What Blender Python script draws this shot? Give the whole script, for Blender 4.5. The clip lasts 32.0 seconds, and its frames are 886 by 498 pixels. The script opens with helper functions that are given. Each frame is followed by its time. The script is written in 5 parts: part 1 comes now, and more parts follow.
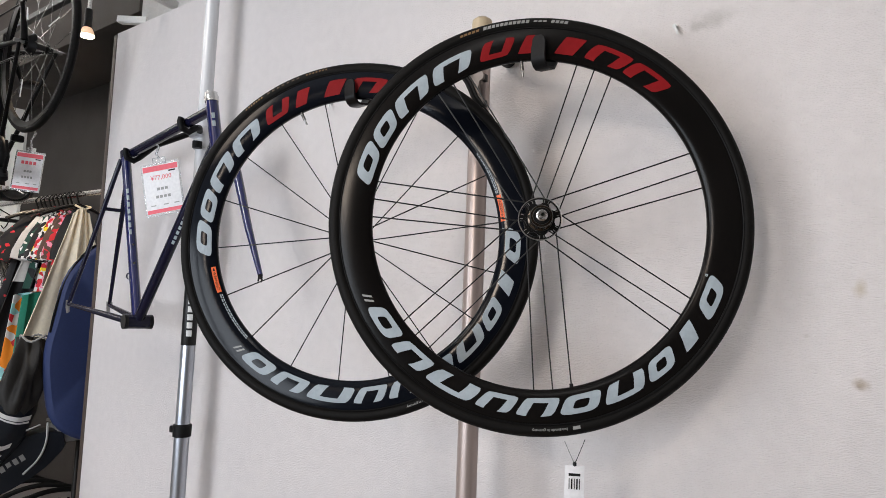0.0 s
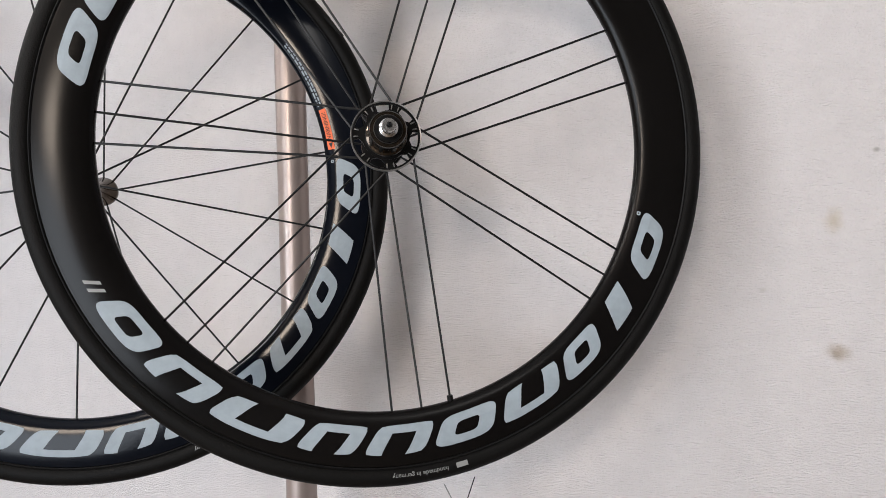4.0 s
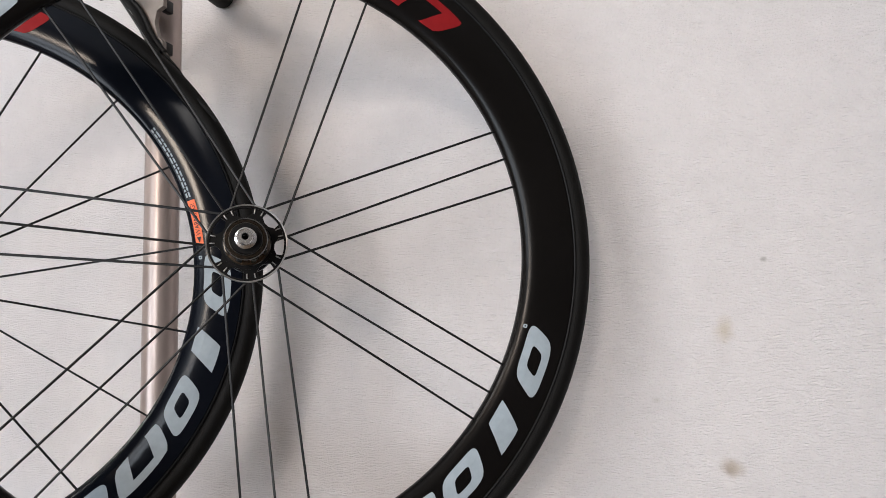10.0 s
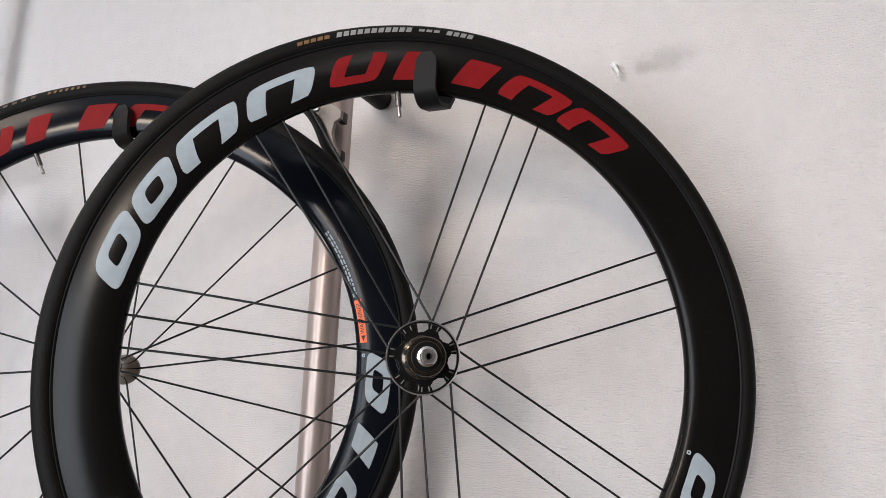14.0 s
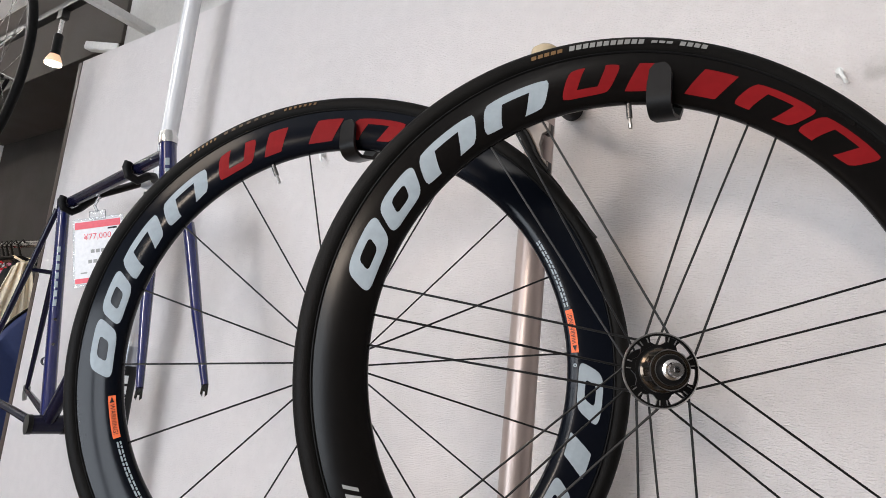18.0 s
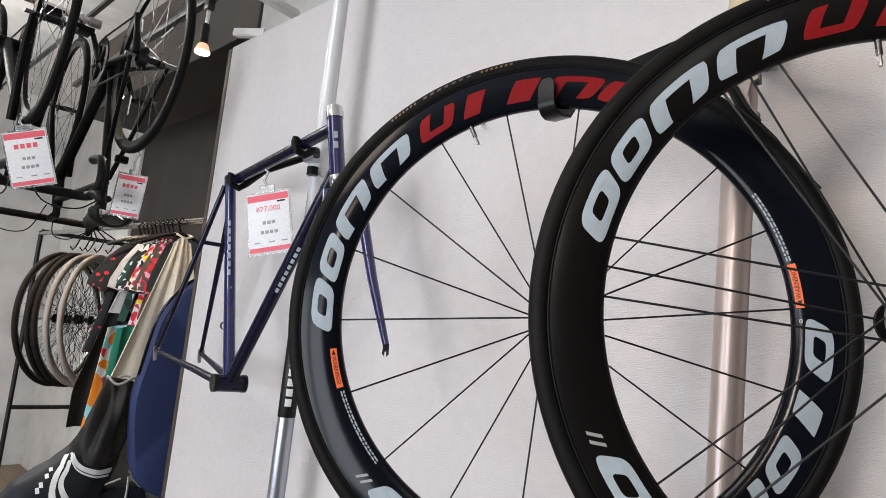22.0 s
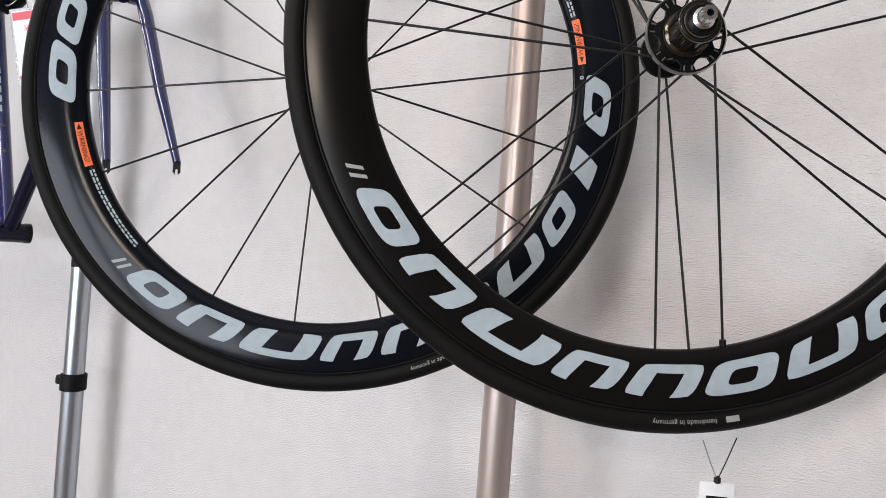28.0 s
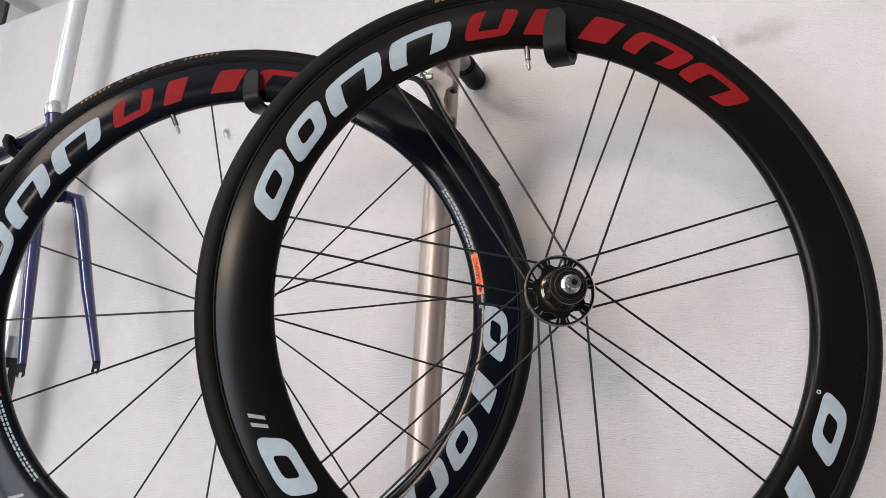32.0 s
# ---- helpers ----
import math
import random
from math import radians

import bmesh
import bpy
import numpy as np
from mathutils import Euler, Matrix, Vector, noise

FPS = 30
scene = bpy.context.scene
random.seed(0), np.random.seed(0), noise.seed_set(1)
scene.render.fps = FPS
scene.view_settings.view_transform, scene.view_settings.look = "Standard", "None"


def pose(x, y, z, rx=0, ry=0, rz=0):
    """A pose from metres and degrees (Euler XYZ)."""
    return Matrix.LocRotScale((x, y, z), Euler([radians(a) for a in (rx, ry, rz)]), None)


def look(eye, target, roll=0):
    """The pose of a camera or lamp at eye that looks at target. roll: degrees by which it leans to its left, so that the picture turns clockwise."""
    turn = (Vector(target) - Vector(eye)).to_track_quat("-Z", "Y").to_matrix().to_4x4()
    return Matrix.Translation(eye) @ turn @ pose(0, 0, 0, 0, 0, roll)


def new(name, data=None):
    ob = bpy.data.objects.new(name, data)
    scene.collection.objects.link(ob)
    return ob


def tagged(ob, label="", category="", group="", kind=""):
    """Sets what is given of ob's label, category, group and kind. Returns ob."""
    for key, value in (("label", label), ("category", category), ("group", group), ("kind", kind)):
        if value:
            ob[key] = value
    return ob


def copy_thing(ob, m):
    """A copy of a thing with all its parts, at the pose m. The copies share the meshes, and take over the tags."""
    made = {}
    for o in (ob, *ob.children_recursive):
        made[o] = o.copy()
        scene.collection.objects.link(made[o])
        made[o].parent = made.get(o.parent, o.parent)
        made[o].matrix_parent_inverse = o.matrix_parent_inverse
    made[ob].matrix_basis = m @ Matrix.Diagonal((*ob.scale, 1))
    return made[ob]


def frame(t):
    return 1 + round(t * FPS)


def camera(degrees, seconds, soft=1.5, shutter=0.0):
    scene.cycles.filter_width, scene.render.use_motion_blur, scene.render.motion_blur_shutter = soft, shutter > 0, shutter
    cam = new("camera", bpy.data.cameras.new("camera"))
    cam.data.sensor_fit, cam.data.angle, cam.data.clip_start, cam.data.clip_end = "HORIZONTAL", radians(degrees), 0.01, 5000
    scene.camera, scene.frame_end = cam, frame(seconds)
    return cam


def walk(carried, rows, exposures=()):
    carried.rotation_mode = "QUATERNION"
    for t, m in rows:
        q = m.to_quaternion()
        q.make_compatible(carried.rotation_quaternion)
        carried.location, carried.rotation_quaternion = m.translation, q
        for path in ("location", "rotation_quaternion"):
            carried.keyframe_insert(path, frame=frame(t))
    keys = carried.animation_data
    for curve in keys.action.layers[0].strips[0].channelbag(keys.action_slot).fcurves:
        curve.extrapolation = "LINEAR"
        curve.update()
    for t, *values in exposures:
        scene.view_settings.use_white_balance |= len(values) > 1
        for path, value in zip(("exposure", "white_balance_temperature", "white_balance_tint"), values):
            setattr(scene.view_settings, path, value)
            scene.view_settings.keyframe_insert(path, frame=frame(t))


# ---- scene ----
cam = camera(68.352, 32.0, soft=0.85)
# t, x, y, z, rx, ry, rz
PATH = [
    (0, 0.3678, -1.1973, 1.4968, 94.911, -2.218, 36.956),
    (0.5, 0.3607, -1.1666, 1.4865, 94.707, -1.936, 35.518),
    (1, 0.3450, -1.1309, 1.4793, 94.395, -1.540, 33.333),
    (1.5, 0.3359, -1.1112, 1.4716, 94.084, -1.086, 30.543),
    (2, 0.3360, -1.0948, 1.4710, 94.115, -0.273, 27.954),
    (2.5, 0.3313, -1.0959, 1.4786, 93.884, 0.381, 26.687),
    (3, 0.2356, -0.9309, 1.5321, 90.767, 0.755, 25.211),
    (3.5, 0.1942, -0.8619, 1.5165, 91.465, 1.715, 24.675),
    (5.5, 0.1527, -0.7927, 1.5133, 89.403, 2.288, 24.333),
    (6, 0.1618, -0.7851, 1.5136, 89.595, 2.265, 23.809),
    (6.5, 0.1672, -0.7818, 1.5143, 90.027, 2.200, 22.970),
    (7, 0.1788, -0.7768, 1.5195, 90.315, 2.169, 22.199),
    (7.5, 0.1888, -0.7726, 1.5263, 90.811, 2.157, 21.281),
    (8, 0.1988, -0.7716, 1.5369, 91.271, 2.088, 20.396),
    (8.5, 0.2049, -0.7679, 1.5427, 92.228, 2.045, 19.111),
    (9, 0.2123, -0.7688, 1.5526, 93.051, 1.877, 18.419),
    (9.5, 0.2163, -0.7716, 1.5658, 94.153, 1.695, 18.168),
    (10, 0.2117, -0.7757, 1.5765, 95.287, 1.399, 18.496),
    (10.5, 0.2086, -0.7866, 1.5881, 96.304, 1.050, 20.023),
    (11, 0.2000, -0.7965, 1.5930, 97.293, 0.611, 21.508),
    (11.5, 0.1873, -0.8082, 1.6030, 97.564, 0.243, 22.796),
    (12, 0.1793, -0.8151, 1.6068, 98.055, -0.098, 23.895),
    (12.5, 0.1776, -0.8187, 1.6102, 98.639, -0.543, 24.714),
    (13, 0.1763, -0.8196, 1.6163, 99.093, -1.107, 25.416),
    (13.5, 0.1648, -0.8247, 1.6271, 99.502, -1.707, 25.645),
    (15.5, 0.1412, -0.8481, 1.6376, 100.885, -4.088, 27.785),
    (16, 0.1324, -0.8576, 1.6386, 100.906, -4.596, 28.752),
    (16.5, 0.1161, -0.8649, 1.6382, 100.767, -4.961, 30.069),
    (17, 0.1027, -0.8711, 1.6340, 100.656, -5.279, 31.642),
    (17.5, 0.0829, -0.8828, 1.6287, 100.440, -5.359, 33.747),
    (18, 0.0662, -0.8958, 1.6222, 100.235, -5.476, 35.924),
    (18.5, 0.0459, -0.9113, 1.6192, 100.141, -5.532, 38.080),
    (19, 0.0267, -0.9277, 1.6172, 100.362, -5.806, 39.923),
    (19.5, 0.0149, -0.9488, 1.6257, 100.708, -6.058, 41.349),
    (20, 0.0067, -0.9620, 1.6321, 100.883, -6.269, 42.420),
    (20.5, 0.0044, -0.9658, 1.6312, 100.791, -6.436, 43.215),
    (21, -0.0020, -0.9744, 1.6227, 100.038, -6.416, 43.843),
    (21.5, -0.0130, -0.9755, 1.6010, 98.813, -6.251, 44.340),
    (22, -0.0274, -0.9811, 1.5843, 97.381, -5.914, 44.636),
    (22.5, -0.0400, -0.9818, 1.5647, 95.762, -5.246, 44.716),
    (23, -0.0481, -0.9755, 1.5448, 94.260, -4.511, 44.473),
    (23.5, -0.0503, -0.9676, 1.5204, 92.764, -3.664, 43.964),
    (24, -0.0525, -0.9619, 1.5006, 91.594, -2.835, 43.336),
    (24.5, -0.0524, -0.9529, 1.4820, 90.812, -2.224, 42.527),
    (26.5, -0.0271, -0.9035, 1.4504, 90.197, -3.227, 37.725),
    (27, -0.0175, -0.8881, 1.4409, 90.168, -3.709, 36.192),
    (27.5, -0.0050, -0.8741, 1.4381, 90.052, -3.956, 34.440),
    (28, 0.0081, -0.8577, 1.4409, 90.204, -4.235, 32.663),
    (28.5, 0.0181, -0.8404, 1.4484, 90.391, -4.239, 30.906),
    (29, 0.0259, -0.8362, 1.4562, 91.391, -4.448, 29.285),
    (29.5, 0.0384, -0.8248, 1.4669, 92.785, -4.395, 28.305),
    (30, 0.0457, -0.8278, 1.4842, 94.482, -4.284, 27.476),
    (30.5, 0.0534, -0.8339, 1.5017, 96.509, -4.027, 27.383),
    (31, 0.0630, -0.8464, 1.5117, 98.972, -3.831, 27.495),
    (31.5, 0.0669, -0.8664, 1.5262, 100.941, -3.301, 27.830),
    (32, 0.0695, -0.8855, 1.5372, 102.389, -3.308, 28.155),
]
# end of path
walk(cam, [(r[0], pose(*r[1:])) for r in PATH], exposures=[(0.0, -0.27), (2.0, -0.22), (3.0, -0.20), (7.0, -0.1), (13.0, -0.12), (16.0, -0.17), (18.0, -0.11), (20.0, -0.2), (22.0, -0.18), (24.0, -0.07), (27.0, -0.08), (29.0, 0.02), (31.0, 0.0), (32.0, -0.06)])

# ---- light ----
world = bpy.data.worlds.new("world")
world.use_nodes = True
world.node_tree.nodes["Background"].inputs[0].default_value = (0.75, 0.85, 1.0, 1)
world.node_tree.nodes["Background"].inputs[1].default_value = 0.5
scene.world = world


def area_lamp(name, eye, target, sx, sy, watts, colour):
    d = bpy.data.lights.new(name, "AREA")
    d.shape, d.size, d.size_y, d.energy, d.color = "RECTANGLE", sx, sy, watts, colour
    ob = new(name, d)
    ob.matrix_world = look(eye, target)
    return tagged(ob, kind="structure")


def spot_lamp(name, eye, target, watts, colour, radius=0.04, angle=100):
    d = bpy.data.lights.new(name, "SPOT")
    d.energy, d.color, d.shadow_soft_size, d.spot_size, d.spot_blend = watts, colour, radius, radians(angle), 0.6
    ob = new(name, d)
    ob.matrix_world = look(eye, target)
    return tagged(ob, kind="structure")


for x in (-2.32, -1.2, -0.08):
    area_lamp("window_light", (x, -3.92, 1.35), (x + 0.1, 0, 1.1), 0.96, 1.6, 48, (0.84, 0.91, 1.0))
area_lamp("tube_light_left", (-1.6, -2.3, 3.3), (-1.5, -1.5, 0), 0.25, 1.2, 42, (1.0, 0.965, 0.945))
area_lamp("tube_light_right", (1.1, -2.3, 3.3), (1.0, -1.4, 0), 0.25, 1.2, 6, (1.0, 0.965, 0.945))
# added fill pair with no known source: brightens the back area and its ceiling
area_lamp("back_fill_down", (-4.6, -1.6, 2.82), (-4.6, -1.6, 0), 0.25, 1.2, 18, (1.0, 0.97, 0.95))
area_lamp("back_fill_up", (-4.6, -1.6, 2.95), (-4.6, -1.6, 4), 0.25, 1.2, 130, (1.0, 0.97, 0.95))
spot_lamp("spot_a", (-0.85, -2.6, 2.95), (-0.28, 0, 1.35), 50, (1.0, 0.84, 0.70), 0.32, 50)
# added low spot of unknown source, brightens the warm pool inside the rear wheel
spot_lamp("added_pool_spot", (0.10, -3.2, 2.30), (-0.12, 0, 1.66), 95, (1.0, 0.84, 0.70), 0.20, 27)
spot_lamp("spot_c", (-2.59, 0.055, 2.59), (-2.75, -0.05, 0.5), 42, (1.0, 0.78, 0.56), 0.03)
spot_lamp("spot_d", (-3.56, 0.055, 2.59), (-3.60, -0.10, 0.5), 20, (1.0, 0.78, 0.56), 0.03)


# ---- materials ----
def material(name, colour, rough=0.5, metal=0.0, var=0.12, scale=30.0, bump=0.0, bump_scale=200.0, coat=0.0, fine=0.06, stretch=(1, 1, 1), spec=0.5):
    m = bpy.data.materials.new(name)
    m.use_nodes = True
    nt = m.node_tree
    n, ln = nt.nodes, nt.links
    b = n["Principled BSDF"]
    b.inputs["Roughness"].default_value, b.inputs["Metallic"].default_value = rough, metal
    b.inputs["Coat Weight"].default_value, b.inputs["Coat Roughness"].default_value = coat, 0.06
    b.inputs["Specular IOR Level"].default_value = spec
    tc = n.new("ShaderNodeTexCoord")
    mp = n.new("ShaderNodeMapping")
    mp.inputs["Scale"].default_value = stretch
    ln.new(tc.outputs["Object"], mp.inputs[0])
    t1, t2 = n.new("ShaderNodeTexNoise"), n.new("ShaderNodeTexNoise")
    t1.inputs["Scale"].default_value, t1.inputs["Detail"].default_value = scale * 0.15, 5
    t2.inputs["Scale"].default_value, t2.inputs["Detail"].default_value = scale * 4, 3
    ln.new(mp.outputs[0], t1.inputs["Vector"]), ln.new(mp.outputs[0], t2.inputs["Vector"])
    r1 = n.new("ShaderNodeMapRange")
    r1.inputs["From Min"].default_value, r1.inputs["From Max"].default_value = 0.3, 0.7
    r1.inputs["To Min"].default_value, r1.inputs["To Max"].default_value = 1 - var, 1 + var
    r2 = n.new("ShaderNodeMapRange")
    r2.inputs["From Min"].default_value, r2.inputs["From Max"].default_value = 0.3, 0.7
    r2.inputs["To Min"].default_value, r2.inputs["To Max"].default_value = 1 - fine, 1 + fine
    ln.new(t1.outputs[0], r1.inputs[0]), ln.new(t2.outputs[0], r2.inputs[0])
    mul = n.new("ShaderNodeMath")
    mul.operation = "MULTIPLY"
    ln.new(r1.outputs[0], mul.inputs[0]), ln.new(r2.outputs[0], mul.inputs[1])
    sc = n.new("ShaderNodeVectorMath")
    sc.operation = "SCALE"
    sc.inputs[0].default_value = colour
    ln.new(mul.outputs[0], sc.inputs["Scale"])
    ln.new(sc.outputs[0], b.inputs["Base Color"])
    rr = n.new("ShaderNodeMapRange")
    rr.inputs["To Min"].default_value, rr.inputs["To Max"].default_value = max(0.02, rough * 0.8), min(1, rough * 1.25)
    ln.new(t1.outputs[0], rr.inputs[0]), ln.new(rr.outputs[0], b.inputs["Roughness"])
    if bump:
        t3 = n.new("ShaderNodeTexNoise")
        t3.inputs["Scale"].default_value, t3.inputs["Detail"].default_value = bump_scale, 4
        ln.new(mp.outputs[0], t3.inputs["Vector"])
        bp = n.new("ShaderNodeBump")
        bp.inputs["Strength"].default_value, bp.inputs["Distance"].default_value = bump, 0.002
        ln.new(t3.outputs[0], bp.inputs["Height"]), ln.new(bp.outputs[0], b.inputs["Normal"])
    return m


def wallpaper():
    """Off-white woven wallpaper: fine horizontal threads, soft dirt, two brown spots and grey scuffs."""
    m = material("wallpaper", (0.735, 0.692, 0.684), 0.46, var=0.05, scale=9, fine=0.025)
    nt = m.node_tree
    n, ln = nt.nodes, nt.links
    b = n["Principled BSDF"]
    tc = n.new("ShaderNodeTexCoord")
    heights = []
    for stretch, amount in (((130, 1, 520), 1.2), ((360, 1, 800), 0.8), ((650, 1, 650), 0.6), ((30, 1, 45), 0.35), ((3, 1, 2), 3.0)):
        mp, t = n.new("ShaderNodeMapping"), n.new("ShaderNodeTexNoise")
        mp.inputs["Scale"].default_value = stretch
        t.inputs["Scale"].default_value, t.inputs["Detail"].default_value = 1.0, 3
        k = n.new("ShaderNodeMath")
        k.operation = "MULTIPLY"
        k.inputs[1].default_value = amount
        ln.new(tc.outputs["Object"], mp.inputs[0]), ln.new(mp.outputs[0], t.inputs["Vector"]), ln.new(t.outputs[0], k.inputs[0])
        heights.append(k)
    total = heights[0]
    for k in heights[1:]:
        s = n.new("ShaderNodeMath")
        ln.new(total.outputs[0], s.inputs[0]), ln.new(k.outputs[0], s.inputs[1])
        total = s
    bp = n.new("ShaderNodeBump")
    bp.inputs["Strength"].default_value, bp.inputs["Distance"].default_value = 0.90, 0.0030
    ln.new(total.outputs[0], bp.inputs["Height"]), ln.new(bp.outputs[0], b.inputs["Normal"])
    # spots: x, z, half width, half height, strength, colour
    colour = b.inputs["Base Color"].links[0].from_socket
    warp = n.new("ShaderNodeTexNoise")
    warp.inputs["Scale"].default_value, warp.inputs["Detail"].default_value = 70, 4
    ln.new(tc.outputs["Object"], warp.inputs["Vector"])
    for x, z, hw, hh, strength, tint in ((0.274, 1.400, 0.015, 0.012, 0.55, (0.30, 0.20, 0.09)), (0.271, 1.396, 0.007, 0.007, 0.4, (0.2, 0.12, 0.05)), (0.275, 1.547, 0.011, 0.016, 0.6, (0.50, 0.41, 0.28)),
                                       (0.318, 1.622, 0.004, 0.003, 0.6, (0.25, 0.23, 0.2)), (0.055, 2.032, 0.045, 0.022, 0.45, (0.36, 0.34, 0.31)), (0.03, 2.025, 0.02, 0.012, 0.35, (0.3, 0.28, 0.26)), (0.20, 1.47, 0.006, 0.004, 0.4, (0.5, 0.46, 0.4))):
        sub, div = n.new("ShaderNodeVectorMath"), n.new("ShaderNodeVectorMath")
        sub.operation, div.operation = "SUBTRACT", "DIVIDE"
        sub.inputs[1].default_value, div.inputs[1].default_value = (x, 0, z), (hw, 1000, hh)
        ln.new(tc.outputs["Object"], sub.inputs[0]), ln.new(sub.outputs[0], div.inputs[0])
        length = n.new("ShaderNodeVectorMath")
        length.operation = "LENGTH"
        ln.new(div.outputs[0], length.inputs[0])
        add = n.new("ShaderNodeMath")
        ln.new(length.outputs["Value"], add.inputs[0]), ln.new(warp.outputs[0], add.inputs[1])
        mr = n.new("ShaderNodeMapRange")
        mr.interpolation_type = "SMOOTHSTEP"
        mr.inputs["From Min"].default_value, mr.inputs["From Max"].default_value = 0.5, 1.7
        mr.inputs["To Min"].default_value, mr.inputs["To Max"].default_value = strength, 0
        ln.new(add.outputs[0], mr.inputs[0])
        mx = n.new("ShaderNodeMix")
        mx.data_type = "RGBA"
        mx.inputs[7].default_value = (*tint, 1)
        ln.new(mr.outputs[0], mx.inputs[0]), ln.new(colour, mx.inputs[6])
        colour = mx.outputs[2]
    ln.new(colour, b.inputs["Base Color"])
    return m


def glow(name, colour, strength):
    m = bpy.data.materials.new(name)
    m.use_nodes = True
    b = m.node_tree.nodes["Principled BSDF"]
    b.inputs["Base Color"].default_value = (*colour, 1)
    b.inputs["Emission Color"].default_value, b.inputs["Emission Strength"].default_value = (*colour, 1), strength
    return m


def clear_plastic():
    m = bpy.data.materials.new("clear_plastic")
    m.use_nodes = True
    b = m.node_tree.nodes["Principled BSDF"]
    b.inputs["Base Color"].default_value, b.inputs["Roughness"].default_value = (0.95, 0.97, 0.98, 1), 0.12
    b.inputs["Transmission Weight"].default_value, b.inputs["IOR"].default_value = 0.85, 1.3
    return m


WALL = wallpaper()
# tone for the unseen walls, chosen for bounce and rim reflections
DIM = material("unseen_wall_tone", (0.22, 0.20, 0.18), 0.7)
PAINT = material("white_paint", (0.66, 0.65, 0.63), 0.6, bump=0.15, bump_scale=60)
CEIL = material("ceiling_paint", (0.84, 0.83, 0.81), 0.7, bump=0.1)
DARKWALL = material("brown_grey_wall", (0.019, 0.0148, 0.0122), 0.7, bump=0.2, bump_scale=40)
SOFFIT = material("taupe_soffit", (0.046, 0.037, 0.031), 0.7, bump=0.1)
WOOD = material("wood_floor", (0.16, 0.11, 0.07), 0.45, var=0.35, scale=14, stretch=(1, 8, 1), bump=0.1)
TYRE = material("tyre_rubber", (0.0055, 0.0050, 0.0046), 0.55, var=0.3, scale=60, bump=0.25, bump_scale=700, spec=0.10)
BIKETYRE = material("black_tyre", (0.0050, 0.0047, 0.0045), 0.6, var=0.3, scale=60, spec=0.08)
TYRE_TAN = material("tyre_worn_rubber", (0.085, 0.055, 0.032), 0.6, var=0.35, scale=60, bump=0.25, bump_scale=700)
CARBON = material("carbon_clear_coat", (0.0055, 0.0048, 0.0045), 0.21, var=0.15, scale=40, coat=0.0, fine=0.05, spec=0.13)
# black gloss carbon; the blue of the window's reflection is mixed into its base colour
CARBON_BLUE_SHEEN = material("carbon_gloss_blue_sheen", (0.004, 0.005, 0.008), 0.14, var=0.15, scale=40, coat=0.0, fine=0.05, spec=0.16)
BLACK = material("black_anodised", (0.0042, 0.0040, 0.0040), 0.30, 0.0, var=0.2, spec=0.22)
BIKEBLACK = material("black_satin_paint", (0.0045, 0.0042, 0.0042), 0.35, var=0.2, spec=0.07)
RUBBER = material("black_rubber", (0.0065, 0.0063, 0.0065), 0.5, var=0.25, scale=50, bump=0.15, spec=0.13)
STEEL = material("bright_steel", (0.62, 0.61, 0.60), 0.24, 1.0, var=0.08)
GREYSTEEL = material("dull_steel", (0.30, 0.29, 0.28), 0.38, 0.9, var=0.15)
DARKSTEEL = material("dark_steel", (0.17, 0.165, 0.16), 0.26, 0.9, var=0.2)
BRONZE = material("bronze_grey_alloy", (0.085, 0.066, 0.050), 0.14, 0.9)
POLE_MID = material("champagne_alloy_tube", (0.42, 0.345, 0.315), 0.36, 0.5, var=0.05, scale=8, stretch=(1, 1, 0.1))
POLE_WHITE = material("white_coated_tube", (0.70, 0.70, 0.71), 0.25, 0.15, var=0.04, stretch=(1, 1, 0.1))
POLE_BLUE = material("silver_alloy_tube", (0.42, 0.44, 0.48), 0.28, 0.8, var=0.06, stretch=(1, 1, 0.1))
LETTER = material("pale_blue_grey_print", (0.325, 0.372, 0.405), 0.5, var=0.06, spec=0.2)
RED = material("red_print", (0.215, 0.010, 0.012), 0.5, var=0.15, spec=0.08)
ORANGE = material("orange_sticker", (0.85, 0.14, 0.03), 0.5, var=0.05)
WHITEINK = material("white_print", (0.72, 0.73, 0.72), 0.5, var=0.1)
GREYINK = material("grey_print", (0.26, 0.26, 0.25), 0.5, var=0.2)
GOLDINK = material("gold_print", (0.16, 0.085, 0.028), 0.5, var=0.3)
INK = material("black_print", (0.006, 0.006, 0.006), 0.45, spec=0.3)
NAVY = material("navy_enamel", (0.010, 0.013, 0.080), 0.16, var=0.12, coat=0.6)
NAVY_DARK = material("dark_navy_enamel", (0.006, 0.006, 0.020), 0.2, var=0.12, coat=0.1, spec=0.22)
CARD = material("white_card", (0.74, 0.73, 0.74), 0.5, var=0.03)
PINK = material("pink_red_print", (0.72, 0.10, 0.13), 0.5, var=0.06)
CLEAR = clear_plastic()
RACK = material("black_rack_tube", (0.018, 0.017, 0.016), 0.4, 0.3)
RIMGREY = material("grey_alloy_rim", (0.45, 0.44, 0.43), 0.35, 0.8)
NAVYBAG = material("navy_padded_nylon", (0.016, 0.029, 0.100), 0.7, var=0.12, bump=0.3, bump_scale=300)
BLACKBAG = material("black_vinyl", (0.0085, 0.0105, 0.0150), 0.48, var=0.3, scale=25, bump=0.2, bump_scale=90, spec=0.22)
GREYBAG = material("charcoal_nylon", (0.022, 0.020, 0.018), 0.6, var=0.3, scale=25, bump=0.25, bump_scale=200, spec=0.25)
BULB = glow("bulb_glow", (1.0, 0.86, 0.66), 9.0)
REFLECTOR = glow("bulb_glass", (0.95, 0.62, 0.40), 0.7)
TUBE = glow("tube_diffuser", (1.0, 0.96, 0.9), 4.0)
